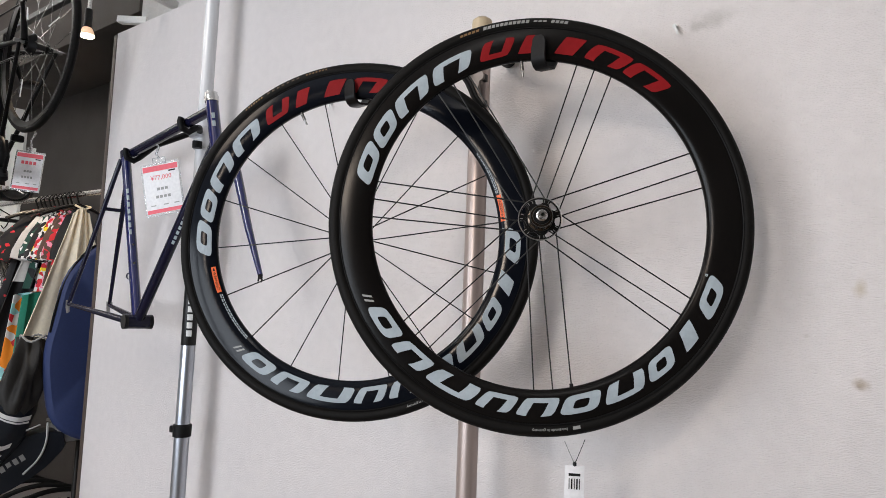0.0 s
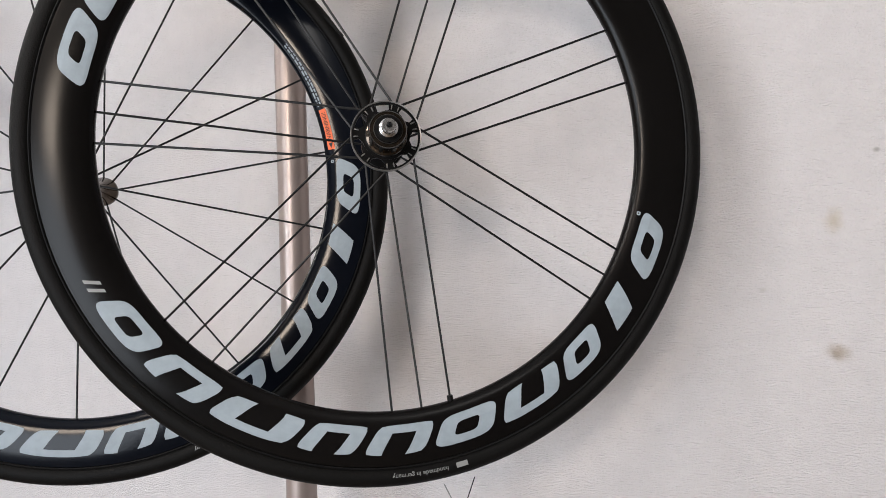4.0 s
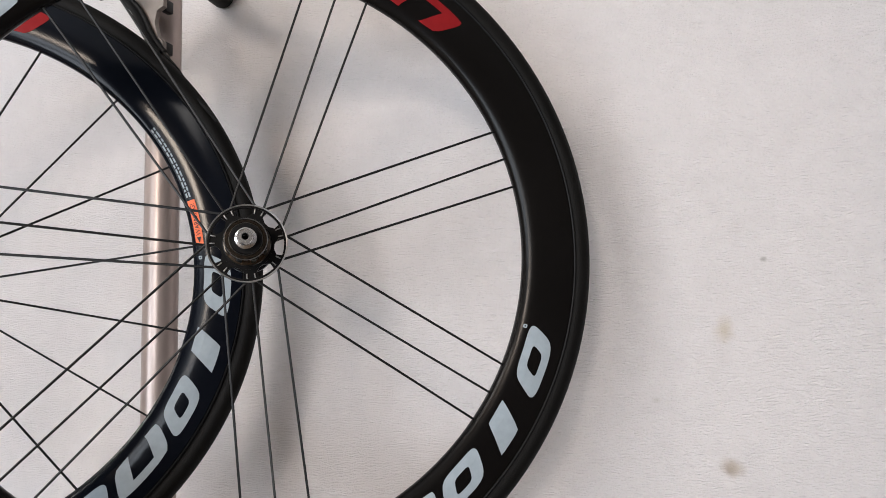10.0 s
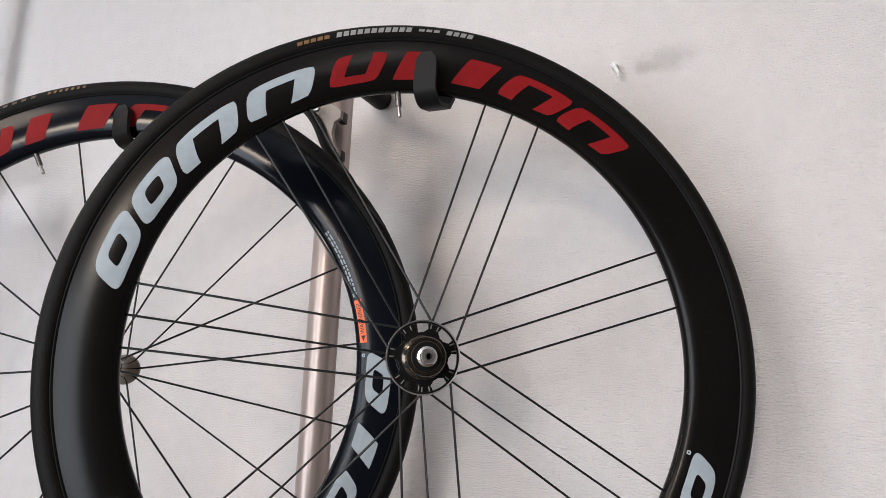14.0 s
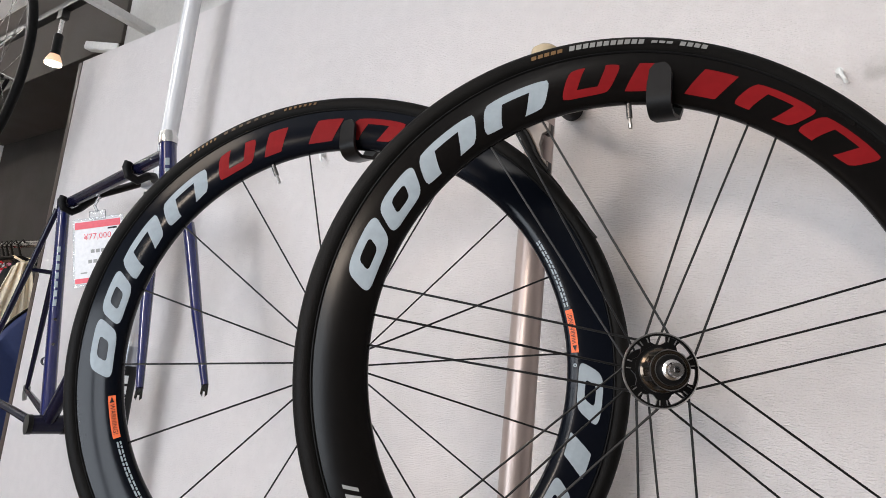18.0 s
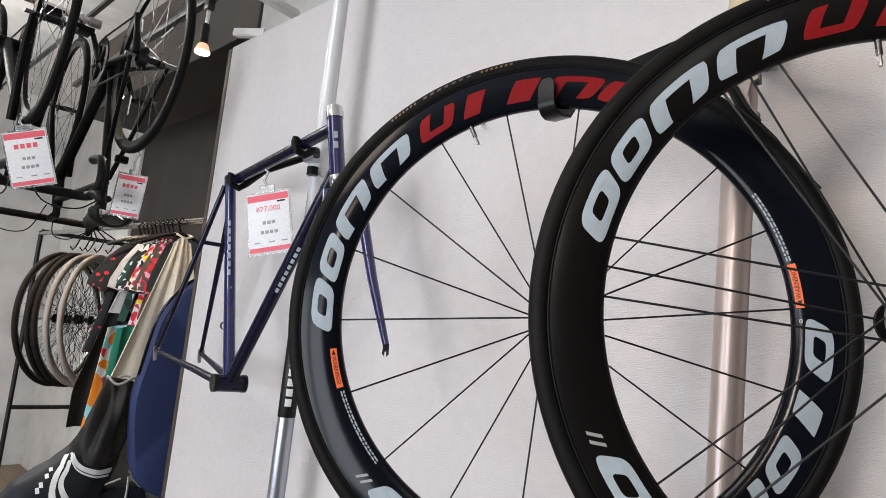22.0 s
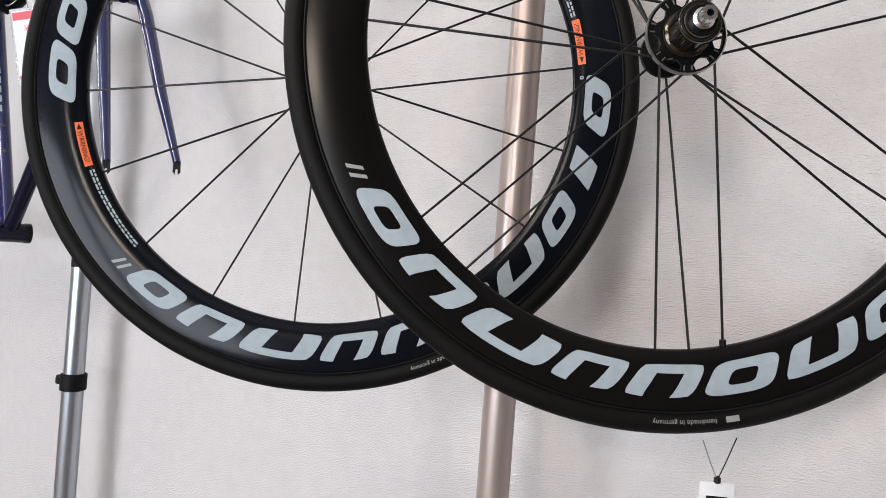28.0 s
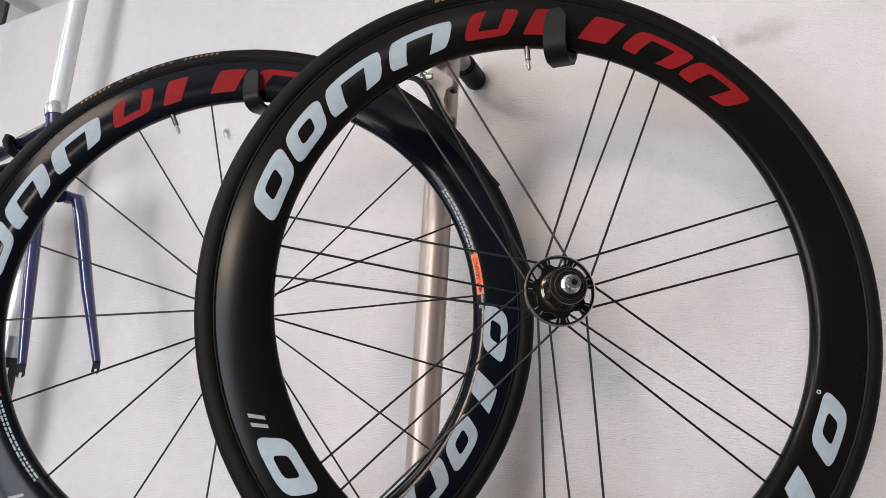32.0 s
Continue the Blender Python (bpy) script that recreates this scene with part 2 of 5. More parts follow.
BOXGREY = material("grey_plastic", (0.24, 0.23, 0.22), 0.5, var=0.15)
REDPLASTIC = material("red_plastic", (0.62, 0.05, 0.03), 0.35)
CAPBEIGE = material("beige_plastic", (0.44, 0.35, 0.23), 0.45)


# ---- mesh helpers ----
def finish(name, bm, mat, smooth=True):
    me = bpy.data.meshes.new(name)
    bm.to_mesh(me)
    bm.free()
    me.materials.append(mat)
    if smooth:
        for p in me.polygons:
            p.use_smooth = True
        me.set_sharp_from_angle(angle=radians(38))
    return me


def part(name, bm, mat, parent, label="", smooth=True):
    ob = new(name, finish(name, bm, mat, smooth))
    ob.parent = parent
    if label:
        ob["label"] = label
    return ob


def thing(name, m, label, category, group="", kind=""):
    ob = new(name)
    ob.empty_display_size = 0.05
    ob.matrix_world = m
    return tagged(ob, label, category, group, kind)


def lone(name, bm, mat, label, category, m=None, group="", kind="", smooth=True):
    ob = new(name, finish(name, bm, mat, smooth))
    if m is not None:
        ob.matrix_world = m
    return tagged(ob, label, category, group, kind)


def lathe(profile, seg=96, closed=False, bm=None, sweep=360.0, start=0.0):
    """Turns a profile of (radius, y) about the y axis; angle 0 is up and grows clockwise seen from -y."""
    bm = bm or bmesh.new()
    full = sweep >= 359.9
    count = seg if full else seg + 1
    rings = []
    for i in range(count):
        a = radians(start + sweep * i / seg)
        rings.append([bm.verts.new((r * math.sin(a), y, r * math.cos(a))) for r, y in profile])
    np_ = len(profile)
    for i in range(seg):
        r0, r1 = rings[i], rings[(i + 1) % count]
        for j in range(np_ if closed else np_ - 1):
            k = (j + 1) % np_
            bm.faces.new((r0[j], r0[k], r1[k], r1[j]))
    if not full and closed:
        bm.faces.new(rings[0])
        bm.faces.new(rings[-1][::-1])
    bmesh.ops.recalc_face_normals(bm, faces=bm.faces)
    return bm


def tube(points, radius, seg=10, bm=None, ends=True, flat=1.0):
    """A round tube along points; radius may be a list."""
    bm = bm or bmesh.new()
    pts = [Vector(p) for p in points]
    rad = radius if isinstance(radius, (list, tuple)) else [radius] * len(pts)
    rings, side = [], None
    for i, p in enumerate(pts):
        d = (pts[min(i + 1, len(pts) - 1)] - pts[max(i - 1, 0)]).normalized()
        if side is None:
            side = d.orthogonal().normalized()
        side = (side - d * side.dot(d)).normalized()
        up = d.cross(side)
        rings.append([bm.verts.new(p + rad[i] * (side * math.cos(2 * math.pi * k / seg) + up * flat * math.sin(2 * math.pi * k / seg))) for k in range(seg)])
    for r0, r1 in zip(rings, rings[1:]):
        for k in range(seg):
            bm.faces.new((r0[k], r0[(k + 1) % seg], r1[(k + 1) % seg], r1[k]))
    if ends:
        bm.faces.new(rings[0][::-1])
        bm.faces.new(rings[-1])
    return bm


def smooth(points, n=6):
    """A Catmull-Rom line through points."""
    p = [Vector(q) for q in points]
    p = [p[0] * 2 - p[1]] + p + [p[-1] * 2 - p[-2]]
    out = []
    for i in range(1, len(p) - 2):
        for k in range(n):
            t = k / n
            out.append(0.5 * (2 * p[i] + (p[i + 1] - p[i - 1]) * t + (2 * p[i - 1] - 5 * p[i] + 4 * p[i + 1] - p[i + 2]) * t * t + (3 * p[i] - p[i - 1] - 3 * p[i + 1] + p[i + 2]) * t ** 3))
    return out + [p[-2]]


def box(centre, size, bevel=0.0, bm=None, turn=None):
    bm = bm or bmesh.new()
    m = Matrix.Translation(centre) @ (turn or Matrix()) @ Matrix.Diagonal((*size, 1))
    made = bmesh.ops.create_cube(bm, size=1, matrix=m)
    if bevel:
        edges = {e for v in made["verts"] for e in v.link_edges}
        bmesh.ops.bevel(bm, geom=list(edges), offset=bevel, segments=2, affect="EDGES", profile=0.6)
    return bm


def slab(outline, y0, y1, bm=None):
    """A plate with an (x, z) outline between two depths."""
    bm = bm or bmesh.new()
    a = [bm.verts.new((x, y0, z)) for x, z in outline]
    b = [bm.verts.new((x, y1, z)) for x, z in outline]
    n = len(outline)
    bm.faces.new(a), bm.faces.new(b[::-1])
    for i in range(n):
        bm.faces.new((a[i], b[i], b[(i + 1) % n], a[(i + 1) % n]))
    bmesh.ops.recalc_face_normals(bm, faces=bm.faces)
    return bm


def text_bm(words, size, bend=None):
    """Lettering as a flat mesh in the x-z plane, its middle at the origin, facing -y."""
    cu = bpy.data.curves.new("lettering", "FONT")
    cu.body, cu.size, cu.align_x, cu.align_y, cu.resolution_u = words, size, "CENTER", "CENTER", 2
    ob = bpy.data.objects.new("lettering", cu)
    scene.collection.objects.link(ob)
    bpy.context.view_layer.update()
    me = bpy.data.meshes.new_from_object(ob.evaluated_get(bpy.context.evaluated_depsgraph_get()))
    bpy.data.objects.remove(ob)
    bm = bmesh.new()
    bm.from_mesh(me)
    bpy.data.meshes.remove(me)
    for v in bm.verts:
        v.co = Vector((v.co.x, 0, v.co.y))
    return bm


# ---- the wheels on the wall ----
R_TYRE, R_RIM, R_IN = 0.338, 0.3165, 0.266
FACE = [(0.2660, 0.0015), (0.2668, 0.0045), (0.2700, 0.0072), (0.2770, 0.0096), (0.2870, 0.0111), (0.2970, 0.0116), (0.3070, 0.0113), (0.3140, 0.0107), (0.3165, 0.0104)]


def face_y(r):
    for (r0, y0), (r1, y1) in zip(FACE, FACE[1:]):
        if r <= r1:
            return -(y0 + (y1 - y0) * max(0, r - r0) / (r1 - r0))
    u = (r - 0.327) / 0.0118
    return -0.0112 * math.sqrt(max(0.02, 1 - u * u))


def on_face(a, r, lift):
    return Vector((r * math.sin(radians(a)), face_y(r) - lift, r * math.cos(radians(a))))


def print_grid(a_cuts, r_cuts, keep, slant, lift=0.0004, bm=None):
    """A printed patch on the rim's face: a grid of angles and radii with the cells that keep(i, j) names."""
    bm = bm or bmesh.new()
    rm = (r_cuts[0] + r_cuts[-1]) / 2
    vs = {}

    def vert(i, j, a, r):
        key = (round(a, 4), round(r, 6))
        if key not in vs:
            vs[key] = bm.verts.new(on_face(a + slant * (r - rm), r, lift))
        return vs[key]

    for i in range(len(a_cuts) - 1):
        for j in range(len(r_cuts) - 1):
            if not keep(i, j):
                continue
            na = max(1, int(abs(a_cuts[i + 1] - a_cuts[i]) / 0.8))
            nr = max(1, int((r_cuts[j + 1] - r_cuts[j]) / 0.003))
            for p in range(na):
                for q in range(nr):
                    aa = [a_cuts[i] + (a_cuts[i + 1] - a_cuts[i]) * (p + e) / na for e in (0, 1)]
                    rr = [r_cuts[j] + (r_cuts[j + 1] - r_cuts[j]) * (q + e) / nr for e in (0, 1)]
                    quad = (vert(i, j, aa[0], rr[0]), vert(i, j, aa[1], rr[0]), vert(i, j, aa[1], rr[1]), vert(i, j, aa[0], rr[1]))
                    try:
                        bm.faces.new(quad)
                    except ValueError:
                        pass
    bmesh.ops.recalc_face_normals(bm, faces=bm.faces)
    for f in bm.faces:
        if f.normal.y > 0:
            f.normal_flip()
    return bm


def ring_shape(a0, a1, r0, r1, slant, steps=56):
    """A slanted rounded ring printed on the rim's face."""
    ca, cr, ha, hr = (a0 + a1) / 2, (r0 + r1) / 2, abs(a1 - a0) / 2, (r1 - r0) / 2
    bm = bmesh.new()
    loops = []
    for k in range(6):
        u = k / 5
        sa, sr, power = 1 - 0.60 * u, 1 - 0.56 * u, 0.46
        loop = []
        for i in range(steps):
            c, d = math.cos(2 * math.pi * i / steps), math.sin(2 * math.pi * i / steps)
            p, q = math.copysign(abs(c) ** power, c) * sa, math.copysign(abs(d) ** power, d) * sr
            loop.append(bm.verts.new(on_face(ca + p * ha + slant * q * hr, cr + q * hr, 0.0004)))
        loops.append(loop)
    for a, b in zip(loops, loops[1:]):
        for i in range(steps):
            bm.faces.new((a[i], a[(i + 1) % steps], b[(i + 1) % steps], b[i]))
    bm.normal_update()
    for f in bm.faces:
        if f.normal.y > 0:
            f.normal_flip()
    return bm


def glyph(kind, a0, a1, r0, r1, slant=115.0):
    """A plain slanted shape that stands for one printed letter."""
    if kind == "ring":
        return ring_shape(a0, a1, r0, r1, slant)
    s = (a1 - a0)
    w, h = s * 0.29, (r1 - r0) * 0.27
    ac, rc = [a0, a0 + w, a1 - w, a1], [r0, r0 + h, r1 - h, r1]
    shapes = {
        "arch": lambda i, j: i != 1 or j == 2,
        "dome": lambda i, j: i != 1 or j == 0,
        "slab": lambda i, j: True,
    }
    if kind == "slab":
        ac = [a0 + s * 0.30, a1 - s * 0.30]
        rc = [r0, r1]
    mid_a, mid_r, ha, hr = (ac[0] + ac[-1]) / 2, (r0 + r1) / 2, (ac[-1] - ac[0]) / 2, (r1 - r0) / 2
    bm = print_grid(ac, rc, shapes[kind], 0)
    soft = 0.03 if kind == "slab" else 0.10
    for v in bm.verts:
        r = math.hypot(v.co.x, v.co.z)
        a = math.degrees(math.atan2(v.co.x, v.co.z))
        p, q = ((a - mid_a + 180) % 360 - 180) / ha, (r - mid_r) / hr
        p, q = p * (1 - soft * q ** 4), q * (1 - soft * p ** 4)
        v.co = on_face(mid_a + p * ha + slant * q * hr, mid_r + q * hr, 0.0004)
    return bm


TOP_WORD = [("ring", 281.2, 293.2), ("ring", 294.4, 305.0), ("arch", 306.4, 320.5), ("arch", 322.5, 336.5)]
RED_WORD = [("dome", 340.2, 350.4), ("slab", 350.0, 362.0), ("slab", 361.0, 377.0), ("arch", 375.4, 388.0), ("arch", 389.0, 402.0)]
LOW_WORD = [("ring", 239.6, 228.4), ("dome", 226.4, 214.6), ("arch", 212.6, 197.6), ("dome", 196.0, 185.6), ("dome", 183.8, 172.6), ("ring", 171.0, 159.4), ("arch", 157.4, 144.6), ("ring", 143.0, 133.4), ("slab", 133.0, 119.4), ("ring", 118.2, 107.0)]


HUB_SHIFT = Vector((0.0034, 0, 0.0008))
HUB_DROP = Vector((0.001, 0, -0.0062))


def race_wheel(name, m, turn, rear, label, hub_material, carbon):
    w = thing(name, m, label, "bicycle wheel", "deep carbon wheels on the wall rack")
    prof = [(r, -y) for r, y in FACE] + [(r, y) for r, y in reversed(FACE)]
    part("rim", lathe(prof, 160, True), carbon, w, "deep black carbon rim")
    ty = [(R_RIM - 0.0010, -0.0100)]
    ty += [(0.3270 + 0.0112 * math.cos(a), -0.0114 * math.sin(a)) for a in [math.pi * (0.5 + 0.30) - math.pi * 1.6 * i / 20 for i in range(21)]]
    ty += [(R_RIM - 0.0010, 0.0100)]
    part("tyre", lathe(ty, 160, True), TYRE, w, "slick black tubular tyre")
    # raised edge of the tyre's base tape and the seam next to the rim
    part("base_tape", lathe([(0.3172, -0.0104), (0.3182, -0.0112), (0.3192, -0.0106)], 160), RUBBER, w)
    for kind, a0, a1 in TOP_WORD:
        part("print_shape", glyph(kind, a0 + turn, a1 + turn, 0.2745, 0.3030), LETTER, w, "pale grey printed shape", False)
    for kind, a0, a1 in RED_WORD:
        part("print_shape", glyph(kind, a0 + turn, a1 + turn, 0.2755, 0.3050), RED, w, "red printed shape", False)
    for kind, a0, a1 in LOW_WORD:
        part("print_shape", glyph(kind, a1 + turn, a0 + turn, 0.2775, 0.3055), LETTER, w, "pale grey printed shape", False)
    part("print_dot", ring_shape(106.2 + turn, 107.0 + turn, 0.2720, 0.2756, 0, 24), LETTER, w, "", False)
    for da in (242.0, 243.6):
        part("print_bar", print_grid([da + turn, da + turn + 0.7], [0.290, 0.303], lambda i, j: True, 115), GREYINK, w, "", False)
    for a0, a1, r0, r1, mt in () if not rear else ((336.0, 342.0, 0.3262, 0.3302, GOLDINK), (343.0, 356.5, 0.3258, 0.3312, GREYINK), (357.5, 361.5, 0.3270, 0.3300, GREYINK), (362.5, 367.5, 0.3260, 0.3310, GREYINK)):
        n = max(2, int((a1 - a0) / 1.2))
        cuts = sorted([a0 + turn + (a1 - a0) * i / n for i in range(n)] + [a0 + turn + (a1 - a0) * (i + 0.76) / n for i in range(n)])
        part("tyre_print", print_grid(cuts, [r0, r1], lambda i, j: i % 2 == 0, 60, 0.0010), mt, w, "worn tyre print", False)
    # small tyre lettering near the bottom, upside down
    bm = text_bm("handmade in germany", 0.0062)
    for v in bm.verts:
        a = 175.2 + turn + math.degrees(v.co.x / 0.325)
        v.co = on_face(a, 0.3262 + v.co.z, 0.0005)
    part("tyre_lettering", bm, GREYINK, w, "small grey tyre lettering", False)
    part("tyre_print", print_grid([167.0 + turn, 169.0 + turn], [0.3235, 0.3285], lambda i, j: True, 0), GREYINK, w, "", False)
    # valve
    va = radians(353.1 + turn)
    rad = Vector((math.sin(va), 0, math.cos(va)))
    v = part("valve", tube([rad * 0.268, rad * 0.251], 0.0030, 10), DARKSTEEL, w, "steel valve stem")
    part("valve_core", tube([rad * 0.252, rad * 0.246, rad * 0.2455, rad * 0.240], [0.0018, 0.0018, 0.0024, 0.0020], 8), GREYSTEEL, v)
    if rear:
        hub = part("hub_shell", lathe([(0.010, -0.020), (0.0125, -0.016), (0.0125, 0.026), (0.010, 0.034)], 40), BLACK, w, "black carbon hub shell")
        hub.location = HUB_SHIFT
        ring = lathe([(0.0312, -0.0205), (0.0338, -0.0205), (0.0342, -0.0160), (0.0312, -0.0160)], 84, True)
        part("flange_ring", ring, BLACK, hub, "black alloy flange ring")
        part("flange_edge", lathe([(0.0329, -0.0207), (0.0338, -0.0210), (0.0343, -0.0200), (0.0343, -0.0170)], 84), GREYSTEEL, hub, "bright machined edge")
        part("flange_plate", lathe([(0.014, -0.0195), (0.0230, -0.0195), (0.0230, -0.0155), (0.014, -0.0155)], 56, True), BLACK, hub)
        for k in range(7):
            a = 360 / 7 * k + 19
            t = Matrix.Rotation(radians(a), 4, "Y")
            part("flange_arm", slab([(-0.0088, 0.0205), (0.0088, 0.0205), (0.0048, 0.0260), (0.0072, 0.0316), (-0.0072, 0.0316), (-0.0048, 0.0260)], -0.0192, -0.0160, None), BLACK, hub, smooth=False).matrix_basis = t
        for k in range(14):
            t = Matrix.Rotation(radians(360 / 7 * (k // 2) + 19 + (6.5 if k % 2 else -6.5)), 4, "Y")
            part("flange_slot", box((0, -0.0194, 0.0288), (0.0011, 0.0022, 0.0046), 0.0005), GREYSTEEL, hub, "bright spoke slot").matrix_basis = t
        for r, y in ((0.0132, -0.0512), (0.0170, -0.0490), (0.0198, -0.0222)):
            part("hub_ring", lathe([(r - 0.0005, y + 0.0006), (r, y - 0.0005), (r + 0.0005, y + 0.0006)], 56), DARKSTEEL, hub, "dark steel ring")
        part("freehub_body", lathe([(0.0175, -0.017), (0.0195, -0.021), (0.0195, -0.0235), (0.0172, -0.025), (0.0172, -0.048), (0.0158, -0.0495), (0.0125, -0.0495)], 48), BRONZE, hub, "dark bronze freehub body")
        for k in range(9):
            t = Matrix.Rotation(radians(40 * k), 4, "Y")
            part("spline", box((0, -0.036, 0.0172), (0.0042, 0.022, 0.0022), 0.0004), BLACK, hub).matrix_basis = t
        part("lockring", lathe([(0.0128, -0.0490), (0.0136, -0.0505), (0.0122, -0.0525), (0.0086, -0.0525)], 40), BLACK, hub, "steel lock ring")
        part("axle_cap", lathe([(0.0088, -0.050), (0.0088, -0.0560), (0.0066, -0.0575), (0.0066, -0.0660), (0.0058, -0.0680), (0.0028, -0.0680), (0.0026, -0.055)], 36), STEEL, hub, "grey steel axle end")
        part("far_flange", lathe([(0.0100, 0.0300), (0.0220, 0.0310), (0.0225, 0.0345), (0.0100, 0.0400), (0.0090, 0.062), (0.004, 0.062)], 48), BLACK, hub)
        for k in range(7):
            c = 19.0 + 360 / 7 * k + (0)
            for da, fa, fr, fy in ((-6.3, -40, 0.0322, -0.018), (0, 0, 0.0205, 0.0325), (6.3, 40, 0.0322, -0.018)):
                a, f = radians(c + da), radians(c + da + fa * 1.0)
                p0 = Vector((0.268 * math.sin(a), 0, 0.268 * math.cos(a)))
                p1 = Vector((fr * math.sin(f), fy, fr * math.cos(f))) + HUB_SHIFT
                s = part("spoke", tube([p0, p1], 0.00115, 6), INK, w)
                if k == 3 and da == -6.3:
                    d = (p1 - p0).normalized()
                    part("magnet", tube([p0 + d * 0.001, p0 + d * 0.007], 0.0030, 8), RUBBER, s)
    else:
        hub = part("hub_shell", lathe([(0.004, -0.052), (0.0075, -0.052), (0.0085, -0.046), (0.0160, -0.036), (0.0172, -0.031), (0.0165, -0.027), (0.0105, -0.018), (0.0095, 0.0), (0.0105, 0.018), (0.0165, 0.027), (0.0172, 0.031), (0.0160, 0.036), (0.0085, 0.046), (0.0075, 0.052), (0.004, 0.052)], 48), hub_material, w, "bronze-grey alloy hub")
        hub.location = HUB_DROP
        part("axle_cap", lathe([(0.0072, -0.051), (0.0072, -0.056), (0.003, -0.057), (0.0028, -0.05)], 24), STEEL, hub)
        for k in range(18):
            a = radians(3.2 + 20 * k)
            d = Vector((math.sin(a), 0, math.cos(a)))
            part("spoke", tube([d * 0.268, d * 0.0165 + Vector((0, -0.030 if k % 2 else 0.030, 0)) + HUB_DROP], 0.00115, 6), INK, w)
        for a0, a1, mt in ((316.0, 323.5, GOLDINK), (325.0, 338.0, TYRE_TAN), (339.5, 347.5, GOLDINK)):
            cuts = [a0 + (a1 - a0) * i / 14 for i in range(15)]
            part("tyre_print", print_grid(cuts, [0.3282, 0.3316], lambda i, j: i % 2 == 0, 60, 0.0010), mt, w, "worn tyre print", False)
        # orange warning stickers with small white print beside them
        for a0, flip in ((250.2, -1), (78.0, -1)):
            st = part("warning_sticker", print_grid([a0 - 5.2, a0 + 5.2], [0.2705, 0.2785], lambda i, j: True, 0, 0.0005), ORANGE, w, "orange warning sticker", False)
            bm = text_bm("WARNING!", 0.0070)
            for v in bm.verts:
                v.co = on_face(a0 - 0.6 - math.degrees(v.co.x / 0.2745), 0.2745 - v.co.z, 0.0009)
            part("sticker_lettering", bm, INK, st, "", False)
            bm = bmesh.new()
            tri = [bm.verts.new(on_face(a, r, 0.0009)) for a, r in ((a0 + 3.5, 0.2722), (a0 + 3.5, 0.2768), (a0 + 4.9, 0.2745))]
            bm.faces.new(tri)
            part("sticker_mark", bm, INK, st, "", False)
        random.seed(4)
        for a0, a1 in ((244.0, 224.0), (72.0, 54.5)):
            for r in (0.2718, 0.2748):
                a = a0
                while a > a1:
                    step = random.uniform(0.5, 1.6)
                    part("small_print", print_grid([a - step, a], [r - 0.0009, r + 0.0009], lambda i, j: True, 0, 0.0005), LETTER, w, "", False)
                    a -= step + 0.35
    return w


M_REAR = Matrix.Translation((-0.1404, -0.2803, 1.6367)) @ Matrix.Rotation(radians(33.18), 4, "Z") @ Matrix.Rotation(radians(-0.74), 4, "X")
M_FRONT = Matrix.Translation((-0.4934, -0.3308, 1.6198)) @ Matrix.Rotation(radians(31.69), 4, "Z") @ Matrix.Rotation(radians(-3.45), 4, "X")

# ---- the room ----
lone("wall_panel", box((0.705, 0.03, 1.257), (5.79, 0.06, 2.514)), WALL, "off-white woven wallpaper on a partition wall, with brown spots", "wall", kind="structure", smooth=False)
lone("trim", box((-2.202, 0.03, 1.255), (0.024, 0.066, 2.510), 0.003), material("brown_edge", (0.07, 0.05, 0.04), 0.5), "dark brown edge strip of the partition wall", "trim", kind="structure")
lone("floor", box((-1.7, -1.6, -0.05), (11.0, 5.2, 0.1)), WOOD, "brown wooden floor", "floor", kind="structure", smooth=False)
lone("ceiling", box((-1.7, -1.6, 3.45), (11.0, 5.2, 0.1)), CEIL, "light grey painted ceiling", "ceiling", kind="structure", smooth=False)
lone("wall_back", box((-6.215, 0.85, 1.7), (1.87, 0.1, 3.4)), PAINT, "white painted back wall", "wall", kind="structure", smooth=False)
lone("wall_back_east", box((0.475, 0.42, 1.7), (6.45, 0.1, 3.4)), PAINT, "white painted wall behind the partition", "wall", kind="structure", smooth=False)
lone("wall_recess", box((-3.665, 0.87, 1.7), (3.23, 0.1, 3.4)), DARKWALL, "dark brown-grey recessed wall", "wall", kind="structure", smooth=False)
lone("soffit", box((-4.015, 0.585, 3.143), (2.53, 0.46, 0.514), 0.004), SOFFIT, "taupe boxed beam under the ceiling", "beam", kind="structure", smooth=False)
lone("wall_west", box((-7.1, -1.6, 1.7), (0.1, 4.8, 3.4)), PAINT, "white painted wall", "wall", kind="structure", smooth=False)
# east and south walls are out of view, added to close the room and dim bounce
lone("unseen_wall_east", box((3.7, -1.6, 1.7), (0.1, 4.8, 3.4)), DIM, "unseen dim brown wall, added to limit bounce light", "wall", kind="structure", smooth=False)
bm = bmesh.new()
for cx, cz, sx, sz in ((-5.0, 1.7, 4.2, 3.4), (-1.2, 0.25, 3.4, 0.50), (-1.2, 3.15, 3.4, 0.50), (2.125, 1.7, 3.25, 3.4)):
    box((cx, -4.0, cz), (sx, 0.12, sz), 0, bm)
lone("unseen_wall_south", bm, DIM, "unseen dim brown front wall, added to limit bounce light", "wall", kind="structure", smooth=False)
win = thing("window_1", Matrix.Translation((-1.2, -4.0, 0.50)), "wide shop window in the front wall", "window", kind="structure")
for x, sx in ((-1.67, 0.06), (-0.56, 0.05), (0.56, 0.05), (1.67, 0.06)):
    part("window_frame", box((x, 0, 1.2), (sx, 0.05, 2.4), 0.004), BLACK, win)
for z in (0.03, 2.37):
    part("window_frame", box((0, 0, z), (3.28, 0.05, 0.06), 0.004), BLACK, win)

